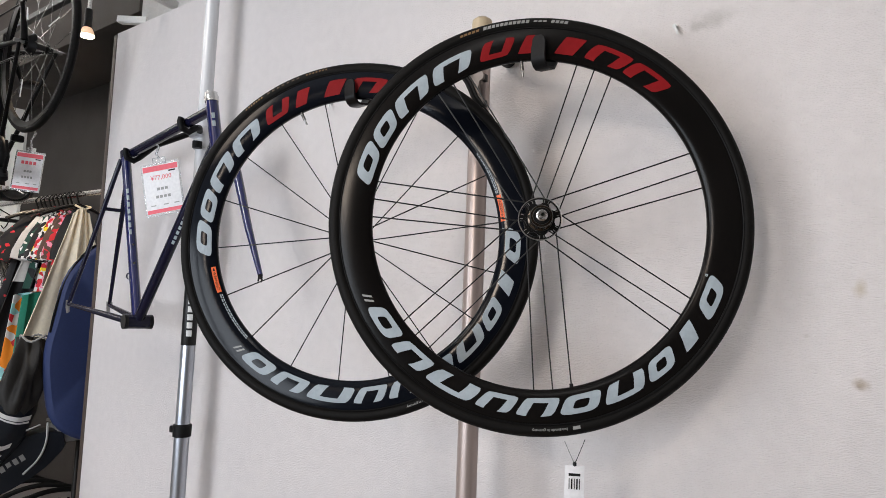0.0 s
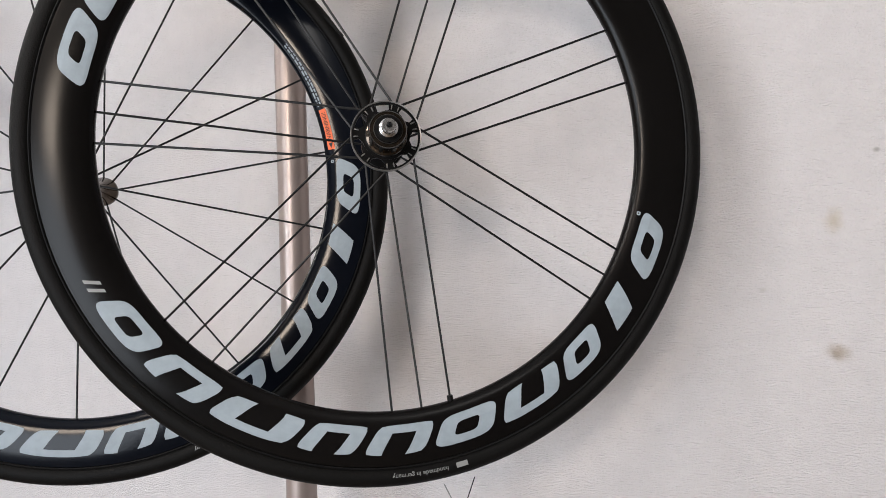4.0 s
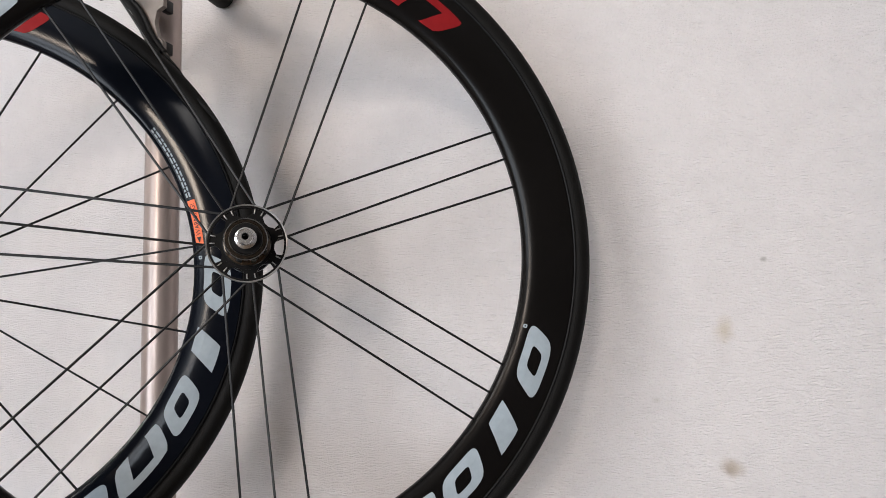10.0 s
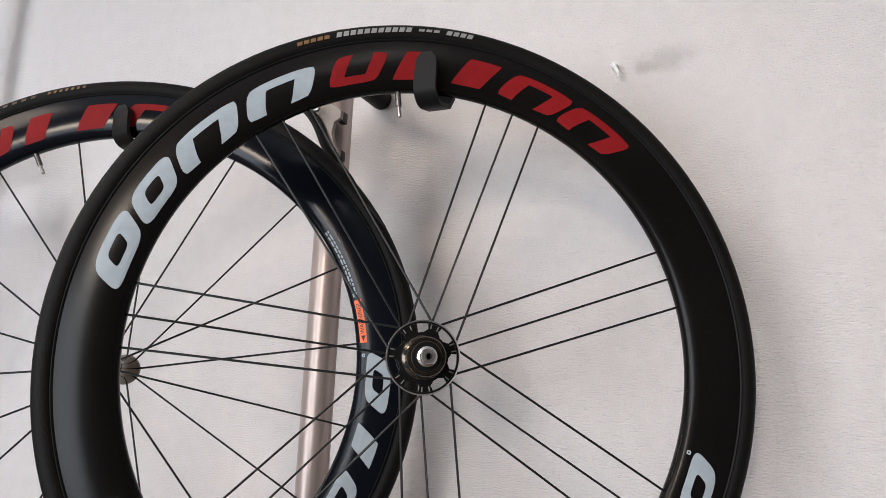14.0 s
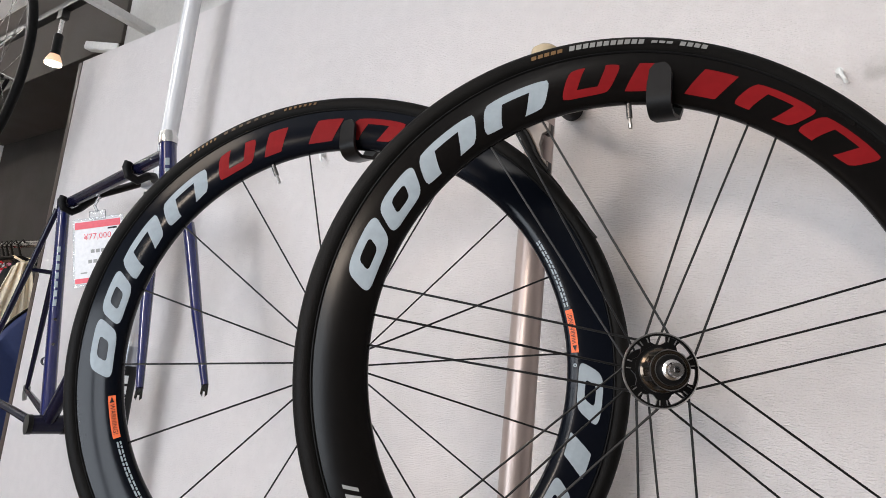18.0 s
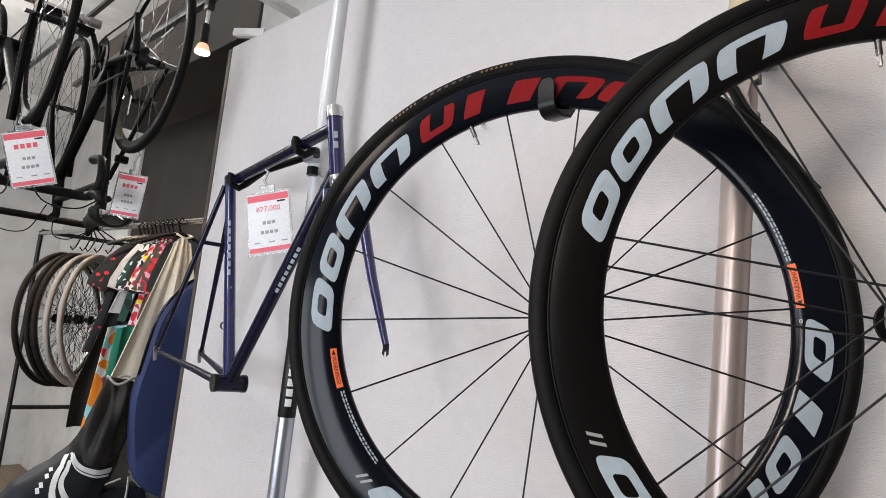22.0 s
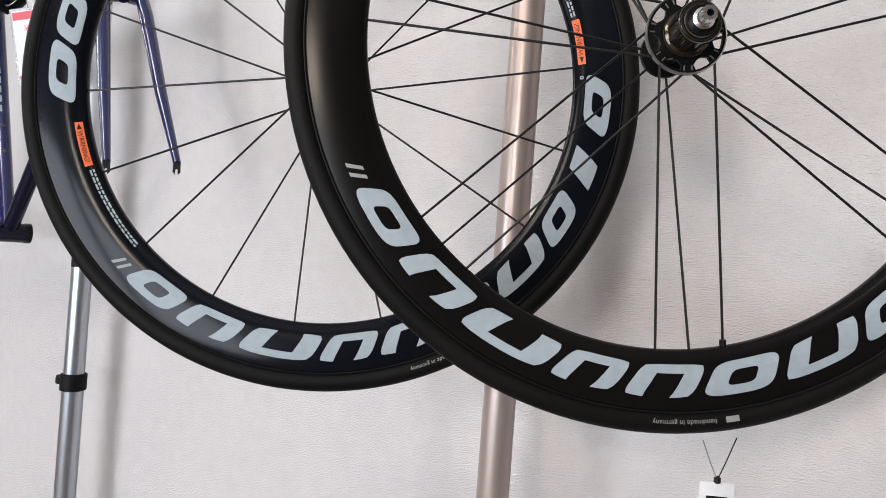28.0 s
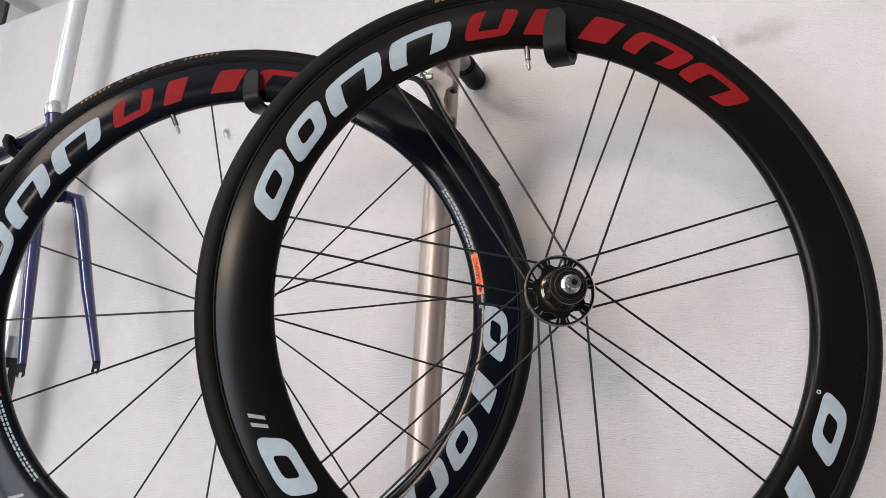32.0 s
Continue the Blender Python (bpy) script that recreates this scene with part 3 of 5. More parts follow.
# beams and rails over the partition
def beam(p0, p1, w, h, name, mat, label):
    d = Vector(p1) - Vector(p0)
    turn = d.to_track_quat("X", "Z").to_matrix().to_4x4()
    bm = box((0, 0, 0), (d.length, w, 0.006), 0.001)
    box((0, -w / 2, h / 2), (d.length, 0.006, h), 0.001, bm)
    return lone(name, bm, mat, label, "beam", Matrix.Translation((Vector(p0) + Vector(p1)) / 2) @ turn, kind="structure")


beam((-1.775, -0.62, 2.556), (-1.868, 0.05, 2.556), 0.026, 0.022, "beam", PAINT, "white steel angle beam over the partition")
beam((-2.225, 0.02, 2.575), (-2.055, 0.05, 2.540), 0.026, 0.024, "beam", PAINT, "white steel angle stub on top of the partition")
lone("ceiling_rail", box((-4.4, 0.02, 3.215), (2.5, 0.028, 0.022), 0.004), RACK, "dark steel rail under the ceiling", "rail", kind="structure")
bracket = box((0, 0, 0), (0.004, 0.060, 0.085), 0.001)
box((0.012, 0.0, 0.038), (0.026, 0.060, 0.004), 0.001, bracket)
box((0.006, 0.018, -0.030), (0.010, 0.010, 0.010), 0.002, bracket)
lone("beam_bracket", bracket, PAINT, "white steel bracket plate on the angle beam", "bracket", Matrix.Translation((-1.835, -0.335, 2.592)), kind="structure")
lone("lamp_track", box((-3.2, 0.055, 2.845), (2.4, 0.030, 0.026), 0.003), RACK, "dark lamp track over the clothes", "lamp track", kind="structure")
lone("ceiling_pipe", tube([(-6.5, -0.9, 3.30), (-3.2, -0.25, 3.33)], 0.02, 10), CEIL, "grey conduit pipe under the ceiling", "pipe", kind="structure")


lone("smoke_detector", lathe([(0.0, -0.035), (0.03, -0.035), (0.05, -0.022), (0.055, 0.0)], 32), PAINT, "round grey detector on the wall above the partition", "detector", Matrix.Translation((-2.02, 0.81, 3.33)))


def lathe_z(profile, seg=32):
    bm = lathe([(r, z) for r, z in profile], seg)
    bmesh.ops.rotate(bm, verts=bm.verts, cent=(0, 0, 0), matrix=Matrix.Rotation(radians(90), 3, "X"))
    return bm


def track_spot(x, y, z, name="spot_lamp"):
    s = thing(name, Matrix.Translation((x, y, z)), "black track spot lamp with a glowing warm bulb", "lamp", "spot lamps on the track")
    part("adapter", box((0.004, 0, 0.210), (0.042, 0.030, 0.040), 0.005), RACK, s)
    part("neck", tube([(0.004, 0, 0.195), (0.002, 0, 0.125)], 0.0085, 12), STEEL, s, "chrome neck")
    part("socket", lathe_z([(0.0, 0.132), (0.014, 0.130), (0.0165, 0.122), (0.0165, 0.060), (0.020, 0.044)], 24), BLACK, s)
    part("bulb", lathe_z([(0.015, 0.048), (0.021, 0.040), (0.0285, 0.022), (0.0305, 0.012)], 28), REFLECTOR, s, "warm glowing reflector bulb")
    part("bulb_face", lathe_z([(0.0305, 0.012), (0.029, 0.005), (0.018, 0.001), (0.0, 0.0)], 28), BULB, s, "bright bulb face")
    return s


track_spot(-2.590, 0.055, 2.606)
track_spot(-3.56, 0.055, 2.606)

# batten bodies out of view; the low hung one is invented for the back fill
for x, y, z in ((-1.6, -2.3, 3.33), (1.1, -2.3, 3.33), (-4.6, -1.6, 2.86)):
    t = thing("unseen_tube_lamp", Matrix.Translation((x, y, z)), "white batten lamp out of view, added as a light source", "lamp", "ceiling batten lamps")
    part("batten", box((0, 0, 0.045), (0.16, 1.24, 0.05), 0.005), PAINT, t)
    part("diffuser", box((0, 0, 0.0), (0.11, 1.18, 0.03), 0.008), TUBE, t)
    if z < 3:
        for dy in (-0.5, 0.5):
            part("hanger_rod", tube([(0, dy, 0.06), (0, dy, 0.54)], 0.005, 8), STEEL, t)

# ---- poles ----
pl = thing("telescopic_pole", Matrix.Translation((-1.398, -0.093, 0)), "silver floor-to-ceiling display pole with a black collar", "display pole")
part("lower_tube", tube([(0, 0, 0), (0, 0, 1.10)], 0.0215, 28), POLE_BLUE, pl, "silver lower tube")
part("middle_tube", tube([(0, 0, 1.06), (0, 0, 1.60)], 0.0205, 28), POLE_BLUE, pl, "silver middle tube")
part("upper_tube", tube([(0, 0, 1.55), (0, 0, 3.40)], 0.0200, 28), POLE_WHITE, pl, "white upper tube")
part("label_band", lathe_z([(0.0208, 1.350), (0.0212, 1.351), (0.0212, 1.555), (0.0208, 1.556)], 32), INK, pl, "black printed band")
for k in range(7):
    a0, z0 = radians(-62), 1.535 - k * 0.0235
    bm = bmesh.new()
    cols = [[bm.verts.new((0.0217 * math.sin(0.92 + a), -0.0217 * math.cos(0.92 + a), z0 + dz)) for dz in (0.0, -0.0175)] for a in (-0.3, -0.15, 0.0, 0.15, 0.3, 0.42)]
    for p, q in zip(cols, cols[1:]):
        bm.faces.new((p[0], p[1], q[1], q[0]))
    part("print_bar", bm, WHITEINK, pl, "", False)
collar = part("collar", lathe_z([(0.0215, 1.085), (0.0260, 1.087), (0.0260, 1.120), (0.0215, 1.122)], 32), RUBBER, pl, "black clamp collar")
part("lever", box((-0.028, -0.012, 1.103), (0.022, 0.014, 0.016), 0.003), RUBBER, collar)
part("bolt", tube([(-0.036, -0.012, 1.095), (-0.036, -0.012, 1.113)], 0.006, 10), RUBBER, collar)
part("foot", lathe_z([(0.05, 0.0), (0.05, 0.01), (0.028, 0.02), (0.022, 0.05)], 32), RUBBER, pl)

pm = thing("rack_post", Matrix.Translation((-0.350, -0.148, 0)), "champagne-grey metal rack post with a beige cap", "display pole")
part("post_tube", tube([(0, 0, 0.02), (0, 0, 2.054)], 0.0198, 36), POLE_MID, pm)
part("post_cap", lathe_z([(0.0202, 2.041), (0.0208, 2.045), (0.0208, 2.059), (0.0195, 2.069), (0.012, 2.075), (0.0, 2.077)], 32), CAPBEIGE, pm, "beige plastic cap")
part("foot_plate", lathe_z([(0.16, 0.0), (0.16, 0.012), (0.03, 0.02), (0.022, 0.05)], 40), GREYSTEEL, pm)


# ---- wheel holders ----
def hook_strap(r_low, r_top, width, y_front, y_back):
    """A flat strap in the wheel's own frame: from behind, under the rim, up its face."""
    path = [(y_back + 0.012, 0.306), (y_back + 0.006, 0.29), (y_back, r_low + 0.018), (y_back - 0.010, r_low + 0.005), (0.004, r_low + 0.001)]
    path += [(y_front + 0.016 + 0.016 * math.sin(radians(a)), r_low + 0.016 - 0.016 * math.cos(radians(a))) for a in range(0, -95, -15)]
    n = 8
    path += [(y_front, r_low + 0.018 + (r_top - r_low - 0.018) * i / n) for i in range(1, n + 1)]
    bm = bmesh.new()
    rows = []
    for i, (y, r) in enumerate(path):
        left = (len(path) - 1 - i)
        w = width / 2 * (1 if left > 3 else (0.42, 0.74, 0.92, 0.99)[left])
        p, q = path[max(0, i - 1)], path[min(len(path) - 1, i + 1)]
        d = Vector((q[0] - p[0], q[1] - p[1])).normalized()
        nrm = Vector((-d.y, d.x)) * 0.0022
        rows.append([bm.verts.new((sx * w, y + s * nrm.x, r + s * nrm.y)) for sx, s in ((-1, -1), (1, -1), (1, 1), (-1, 1))])
    for a, b in zip(rows, rows[1:]):
        for k in range(4):
            bm.faces.new((a[k], a[(k + 1) % 4], b[(k + 1) % 4], b[k]))
    bm.faces.new(rows[0][::-1]), bm.faces.new(rows[-1])
    bmesh.ops.recalc_face_normals(bm, faces=bm.faces)
    return bm


holder = thing("wheel_holder", Matrix.Translation((-0.350, -0.156, 1.93)), "black clamp bracket with wheel hooks on the rack post", "wheel holder")
inv = Matrix.Translation((0.350, 0.156, -1.93))


def held(name, bm, mat, m, label=""):
    bm.transform(inv @ m)
    return part(name, bm, mat, holder, label)


held("rear_hook", hook_strap(0.2535, 0.303, 0.024, -0.0175, 0.030), RUBBER, M_REAR @ Matrix.Rotation(radians(0.6), 4, "Y") @ Matrix.Rotation(radians(-30), 4, "Z"), "black rubber-coated hook strap")
held("front_hook", hook_strap(0.2545, 0.300, 0.024, -0.0175, 0.030), BLACK, M_FRONT @ Matrix.Rotation(radians(-3.6), 4, "Y") @ Matrix.Rotation(radians(-30), 4, "Z"), "dark metal hook strap")
plate = [(-0.030, 0.040), (-0.010, 0.055), (0.020, 0.032), (0.020, 0.022), (0.011, 0.018), (0.008, 0.004), (0.013, -0.014), (0.020, -0.020), (0.020, -0.030), (0.038, -0.060), (0.014, -0.034), (0.001, 0.0), (-0.020, 0.032)]
held("bracket_plate", slab(plate, -0.003, 0.003), material("grey_bracket", (0.20, 0.17, 0.15), 0.5, 0.2), Matrix.Translation((-0.334, -0.188, 1.910)), "grey-brown notched bracket plate")
for dz in (0.027, -0.024):
    held("spacer", box((0, 0, 0), (0.008, 0.012, 0.014), 0.001), BLACK, Matrix.Translation((-0.320, -0.178, 1.910 + dz)))
for dx in (-0.012, 0.004):
    held("bolt", tube([(-0.350 + dx, -0.176, 1.958), (-0.350 + dx, -0.189, 1.958)], 0.0055, 6), DARKSTEEL, Matrix())
hook_back = M_REAR @ Matrix.Rotation(radians(0.6), 4, "Y") @ Vector((0.020, 0.036, 0.303))
held("rear_arm", tube([hook_back, hook_back + Vector((-0.02, 0.03, 0.022)), (-0.332, -0.188, 2.008)], 0.010, 12, flat=0.5), BLACK, Matrix())
hook_back = M_FRONT @ Matrix.Rotation(radians(-3.6), 4, "Y") @ Vector((0.020, 0.036, 0.303))
bm = bmesh.new()
a, b = Vector(hook_back), Vector((-0.339, -0.182, 2.005))
ring0 = [bm.verts.new(a + Vector(o)) for o in ((0, 0, 0.012), (0.006, 0.004, 0.012), (0.006, 0.004, -0.012), (0, 0, -0.012))]
ring1 = [bm.verts.new(b + Vector(o)) for o in ((0, -0.004, 0.022), (0.006, 0.004, 0.022), (0.006, 0.004, -0.028), (0, -0.004, -0.028))]
for k in range(4):
    bm.faces.new((ring0[k], ring0[(k + 1) % 4], ring1[(k + 1) % 4], ring1[k]))
bm.faces.new(ring0[::-1]), bm.faces.new(ring1)
held("front_arm", bm, BLACK, Matrix(), "black flat arm")
strap = [(-0.395, -0.200, 1.952), (-0.376, -0.200, 1.951), (-0.362, -0.198, 1.945), (-0.349, -0.196, 1.930), (-0.340, -0.195, 1.914), (-0.333, -0.195, 1.900), (-0.324, -0.194, 1.886), (-0.315, -0.193, 1.875)]
held("strap", tube(smooth(strap, 4), 0.0064, 10, flat=0.45), RUBBER, Matrix(), "black twisted flat strap")
held("strap", tube(smooth([(x + 0.005, y + 0.001, z + 0.001) for x, y, z in strap[2:]], 4), 0.0030, 8), RUBBER, Matrix())
held("strap_end", tube([(-0.316, -0.193, 1.881), (-0.292, -0.191, 1.853), (-0.269, -0.188, 1.818), (-0.244, -0.184, 1.789)], 0.0018, 8), RUBBER, Matrix())
held("strap_buckle", box((-0.344, -0.204, 1.944), (0.014, 0.006, 0.009), 0.003), DARKSTEEL, Matrix(), "small dark steel buckle")
TIP, RING, ROOT = Vector((-0.374, -0.004, 2.040)), Vector((-0.366, -0.066, 2.036)), Vector((-0.341, -0.165, 2.026))
d = (TIP - RING).normalized()
held("peg", tube([ROOT, RING], 0.0125, 24), GREYSTEEL, Matrix(), "chrome tubular peg towards the wall")
held("peg_ring", tube([RING - d * 0.002, RING + d * 0.004], 0.0150, 28), BLACK, Matrix())
held("peg_cap", tube([RING + d * 0.004, TIP - d * 0.004, TIP, TIP + d * 0.001], [0.0175, 0.0175, 0.0170, 0.016], 28), RUBBER, Matrix(), "black rubber end cap")

race_wheel("rear_wheel", M_REAR, 0.0, True, "black deep carbon rear wheel with pale grey and red print", BLACK, CARBON)
race_wheel("front_wheel", M_FRONT, -20.4, False, "glossy black deep carbon front wheel with orange stickers", BRONZE, CARBON_BLUE_SHEEN)

# small string tag under the rear wheel
st = thing("string_tag", Matrix.Translation((-0.087, -0.236, 1.258)), "small clear price tag on a thin string", "tag")
part("string", tube([(-0.012, -0.012, 0.035), (-0.006, -0.004, 0.015), (0, 0, 0)], 0.0006, 5), GREYINK, st)
part("string", tube([(0.012, 0.010, 0.038), (0.005, 0.004, 0.015), (0, 0, 0)], 0.0006, 5), INK, st)
part("knot", lathe_z([(0, 0.004), (0.003, 0.002), (0.003, -0.002), (0, -0.004)], 10), INK, st)
face = Matrix.Rotation(radians(30), 4, "Z")
card = part("card", box((0, 0, -0.032), (0.030, 0.0012, 0.060), 0.0004, None, face), CARD, st, "white card")
for i in range(5):
    part("print_bar", box(face @ Vector((-0.008 + 0.004 * i, -0.0010, -0.030)), (0.0022 if i % 2 else 0.0012, 0.0004, 0.016), 0, None, face), INK, card, "", False)
part("print_bar", box(face @ Vector((0, -0.0010, -0.016)), (0.018, 0.0004, 0.004), 0, None, face), INK, card, "", False)

for x, z in ((-0.011, 2.031), (-0.940, 2.034)):
    nl = thing("wall_hook", Matrix.Translation((x, 0, z)), "small white plastic wall hook", "hook", "small wall hooks")
    part("pin", tube([(0, 0, 0), (0.001, -0.012, 0.0)], 0.0045, 10), WHITEINK, nl)
    part("hook", tube([(0.001, -0.010, 0.003), (0.003, -0.014, -0.006), (0.007, -0.016, -0.014), (0.008, -0.013, -0.018)], 0.0024, 8), WHITEINK, nl)


# ---- price tags ----
def price_tag(m, w, h, price, clip=0.045, label="white and red price card in a clear sleeve"):
    t = thing("price_tag", m, label, "price tag", "price tags")
    part("sleeve", box((0, 0.0012, -h / 2), (w + 0.010, 0.0012, h + 0.012), 0.0004), CLEAR, t, "clear plastic sleeve")
    c = part("card", box((0, 0, -h / 2), (w, 0.0010, h), 0.0003), CARD, t, "white card")
    for z, s in ((-h * 0.075, h * 0.11), (-h * 0.95, h * 0.075)):
        part("band", box((0, -0.0008, z), (w * 0.98, 0.0005, s), 0), PINK, c, "red band", False)
    if price:
        bm = text_bm(price, h * 0.135)
        bmesh.ops.translate(bm, verts=bm.verts, vec=(0, -0.0009, -h * 0.27))
        part("price_lettering", bm, PINK, c, "", False)
    else:
        for i in range(4):
            part("print_bar", box((-w * 0.24 + i * w * 0.15, -0.0008, -h * 0.27), (w * 0.11, 0.0004, h * 0.085), 0), PINK, c, "", False)
    for z, n in ((-0.50, 3), (-0.66, 4)):
        for i in range(n):
            part("print_bar", box(((i - (n - 1) / 2) * w * 0.11, -0.0008, h * z), (w * 0.08, 0.0004, h * 0.055), 0), GREYINK, c, "", False)
    for x in (-0.3, 0.05, 0.35):
        part("print_bar", box((w * x, -0.0008, -h * 0.83), (w * 0.14, 0.0004, h * 0.02), 0), GREYINK, c, "", False)
    part("print_bar", box((w * 0.32, -0.0008, -h * 0.16), (w * 0.2, 0.0004, h * 0.028), 0), INK, c, "", False)
    k = part("clip", box((0, 0, 0.010), (w * 0.36, 0.006, 0.022), 0.002), CLEAR, t, "clear plastic clip")
    part("clip_loop", tube([(0, 0, 0.018), (-0.006, 0, clip * 0.55), (0, 0, clip * 0.75), (0.006, 0, clip * 0.9), (0, 0, clip)], 0.0035, 8), CLEAR, k)
    return t


# ---- the blue frame on the telescopic pole ----
fr = thing("road_frameset", Matrix(), "dark blue enamelled steel road frame hung on a pole", "bicycle frame")
HT, HB = Vector((-1.180, -0.213, 2.030)), Vector((-1.150, -0.205, 1.885))
SC, BB = Vector((-1.722, -0.160, 1.930)), Vector((-1.508, -0.194, 1.413))
DROP = Vector((-1.925, -0.143, 1.452))
side = Vector((-0.16, -0.985, 0.0)).normalized()
axis = (HT - HB).normalized()
part("head_tube", tube([HB, HT - axis * 0.012], 0.0168, 24), NAVY, fr)
part("headset_cup", tube([HT - axis * 0.014, HT, HT + axis * 0.004, HT + axis * 0.012], [0.0185, 0.0195, 0.0175, 0.0165], 24), STEEL, fr, "chrome headset cup")
part("headset_cup", tube([HB - axis * 0.018, HB - axis * 0.004, HB + axis * 0.002], [0.0175, 0.0195, 0.018], 24), STEEL, fr, "chrome headset cup")
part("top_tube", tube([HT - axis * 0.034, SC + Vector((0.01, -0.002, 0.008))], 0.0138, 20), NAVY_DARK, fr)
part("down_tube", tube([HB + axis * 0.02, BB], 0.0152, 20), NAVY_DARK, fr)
up = (SC - BB).normalized()
stb = part("seat_tube", tube([BB, SC + up * 0.022], 0.0143, 20), NAVY, fr)
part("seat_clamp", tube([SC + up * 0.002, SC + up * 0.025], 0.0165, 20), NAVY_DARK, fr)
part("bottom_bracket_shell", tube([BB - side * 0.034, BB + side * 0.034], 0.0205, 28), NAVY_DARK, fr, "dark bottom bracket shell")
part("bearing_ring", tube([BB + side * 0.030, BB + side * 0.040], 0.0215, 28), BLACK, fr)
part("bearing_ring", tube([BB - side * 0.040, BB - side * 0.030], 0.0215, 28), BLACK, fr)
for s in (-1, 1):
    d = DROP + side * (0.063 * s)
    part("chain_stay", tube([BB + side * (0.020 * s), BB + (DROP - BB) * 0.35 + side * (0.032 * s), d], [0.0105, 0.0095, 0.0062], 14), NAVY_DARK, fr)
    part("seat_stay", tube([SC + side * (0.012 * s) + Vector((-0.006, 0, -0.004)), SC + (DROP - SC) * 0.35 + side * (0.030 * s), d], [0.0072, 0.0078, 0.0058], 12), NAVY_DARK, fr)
    part("dropout", slab([(-0.014, 0.012), (0.012, 0.010), (0.014, -0.006), (0.002, -0.010), (0.004, -0.026), (-0.006, -0.030), (-0.012, -0.012)], -0.0025, 0.0025), GREYSTEEL, fr, "dark steel dropout").matrix_basis = Matrix.Translation(d) @ Matrix.Rotation(radians(9), 4, "Z")
p = SC + (DROP - SC) * 0.34
part("stay_bridge", tube([p - side * 0.030, p + side * 0.030], 0.006, 12), NAVY_DARK, fr)
p = BB + (DROP - BB) * 0.12
part("stay_bridge", tube([p - side * 0.022, p + side * 0.022], 0.006, 12), NAVY_DARK, fr)
# fork, turned aside
CROWN = Vector((-1.139, -0.205, 1.862))
for tip in (Vector((-0.934, -0.205, 1.552)), Vector((-0.972, -0.300, 1.540))):
    k = (tip - Vector((-0.953, -0.2525, 1.546)))
    mid_ = CROWN + Vector((0.030, -0.01, -0.015))
    top = mid_ + k * 0.62
    blade = part("fork_blade", tube([mid_ + k * 0.2, top + Vector((0, 0, -0.004)), top + (tip - top) * 0.12, top + (tip - top) * 0.6 + Vector((-0.012, 0.006, 0)), tip], [0.012, 0.0128, 0.0122, 0.0098, 0.0062], 16), NAVY, fr)
    part("fork_tip", slab([(-0.007, 0.012), (0.007, 0.012), (0.008, -0.012), (0.003, -0.018), (0.002, -0.006), (-0.002, -0.006), (-0.003, -0.018), (-0.008, -0.012)], -0.0024, 0.0024), DARKSTEEL, blade).matrix_basis = Matrix.Translation(tip + Vector((0, 0, -0.006))) @ Matrix.Rotation(radians(60), 4, "Z") @ Matrix.Scale(0.75, 4)
part("fork_crown", tube([CROWN + Vector((0, 0, 0.014)), CROWN, CROWN + Vector((0.026, -0.008, -0.012))], [0.0165, 0.0170, 0.0140], 18), NAVY, fr)
# plain bars for the painted names, and small bosses
view = Vector((0.80, -0.60, 0.0))
def painted(p, q, radius, cells, mat, parent, width=0.9):
    ax = (q - p).normalized()
    sd = (view - ax * view.dot(ax)).normalized()
    t = ax.cross(sd)
    for c in range(cells):
        bm = bmesh.new()
        rows = []
        for u in (c / cells, (c + 0.68) / cells):
            rows.append([bm.verts.new(p + (q - p) * u + (radius + 0.0004) * (sd * math.cos(a) + t * math.sin(a))) for a in (-width / 2, -width / 6, width / 6, width / 2)])
        for i in range(3):
            bm.faces.new((rows[0][i], rows[0][i + 1], rows[1][i + 1], rows[1][i]))
        part("painted_bar", bm, mat, parent, "", False)
painted(BB + (SC - BB) * 0.50, BB + (SC - BB) * 0.80, 0.0143, 7, LETTER, stb, 0.55)
painted(HB + (BB - HB) * 0.30, HB + (BB - HB) * 0.52, 0.0152, 8, LETTER, fr, 0.5)
painted(HB + axis * 0.06, HB + axis * 0.105, 0.0168, 2, LETTER, fr, 0.5)
for u in (0.33, 0.44):
    p = BB + (SC - BB) * u + Vector((0.0135, -0.006, 0.004))
    part("boss", tube([p, p + Vector((0.003, -0.001, 0))], 0.0035, 10), STEEL, fr)
p = BB + (SC - BB) * 0.24 + Vector((-0.020, -0.006, 0.01))
part("cable_ring", lathe([(0.008, -0.003), (0.010, -0.003), (0.010, 0.003), (0.008, 0.003)], 20, True), NAVY_DARK, fr).matrix_basis = Matrix.Translation(p) @ Matrix.Rotation(radians(30), 4, "Z")

# cradle of the pole that carries the frame
cr = thing("frame_cradle", Matrix.Translation((-1.398, -0.093, 1.93)), "black rubber-coated cradle arms clamped on the pole", "cradle")
i2 = Vector((1.398, 0.093, -1.93))
part("cradle_clamp", lathe_z([(0.0205, 0.005), (0.0265, 0.007), (0.0265, 0.073), (0.0205, 0.075)], 32), POLE_WHITE, cr, "silver clamp")
part("cradle_block", box((0.005, -0.028, 0.050), (0.042, 0.022, 0.026), 0.004), POLE_BLUE, cr, "silver clamp block")
part("knob", lathe_z([(0.0, -0.010), (0.014, -0.010), (0.014, 0.010), (0.0, 0.010)], 16), RUBBER, cr).matrix_basis = Matrix.Translation((0.026, -0.034, 0.012))
def along(u):
    return HT - axis * 0.034 + (SC + Vector((0.01, -0.002, 0.008)) - (HT - axis * 0.034)) * u
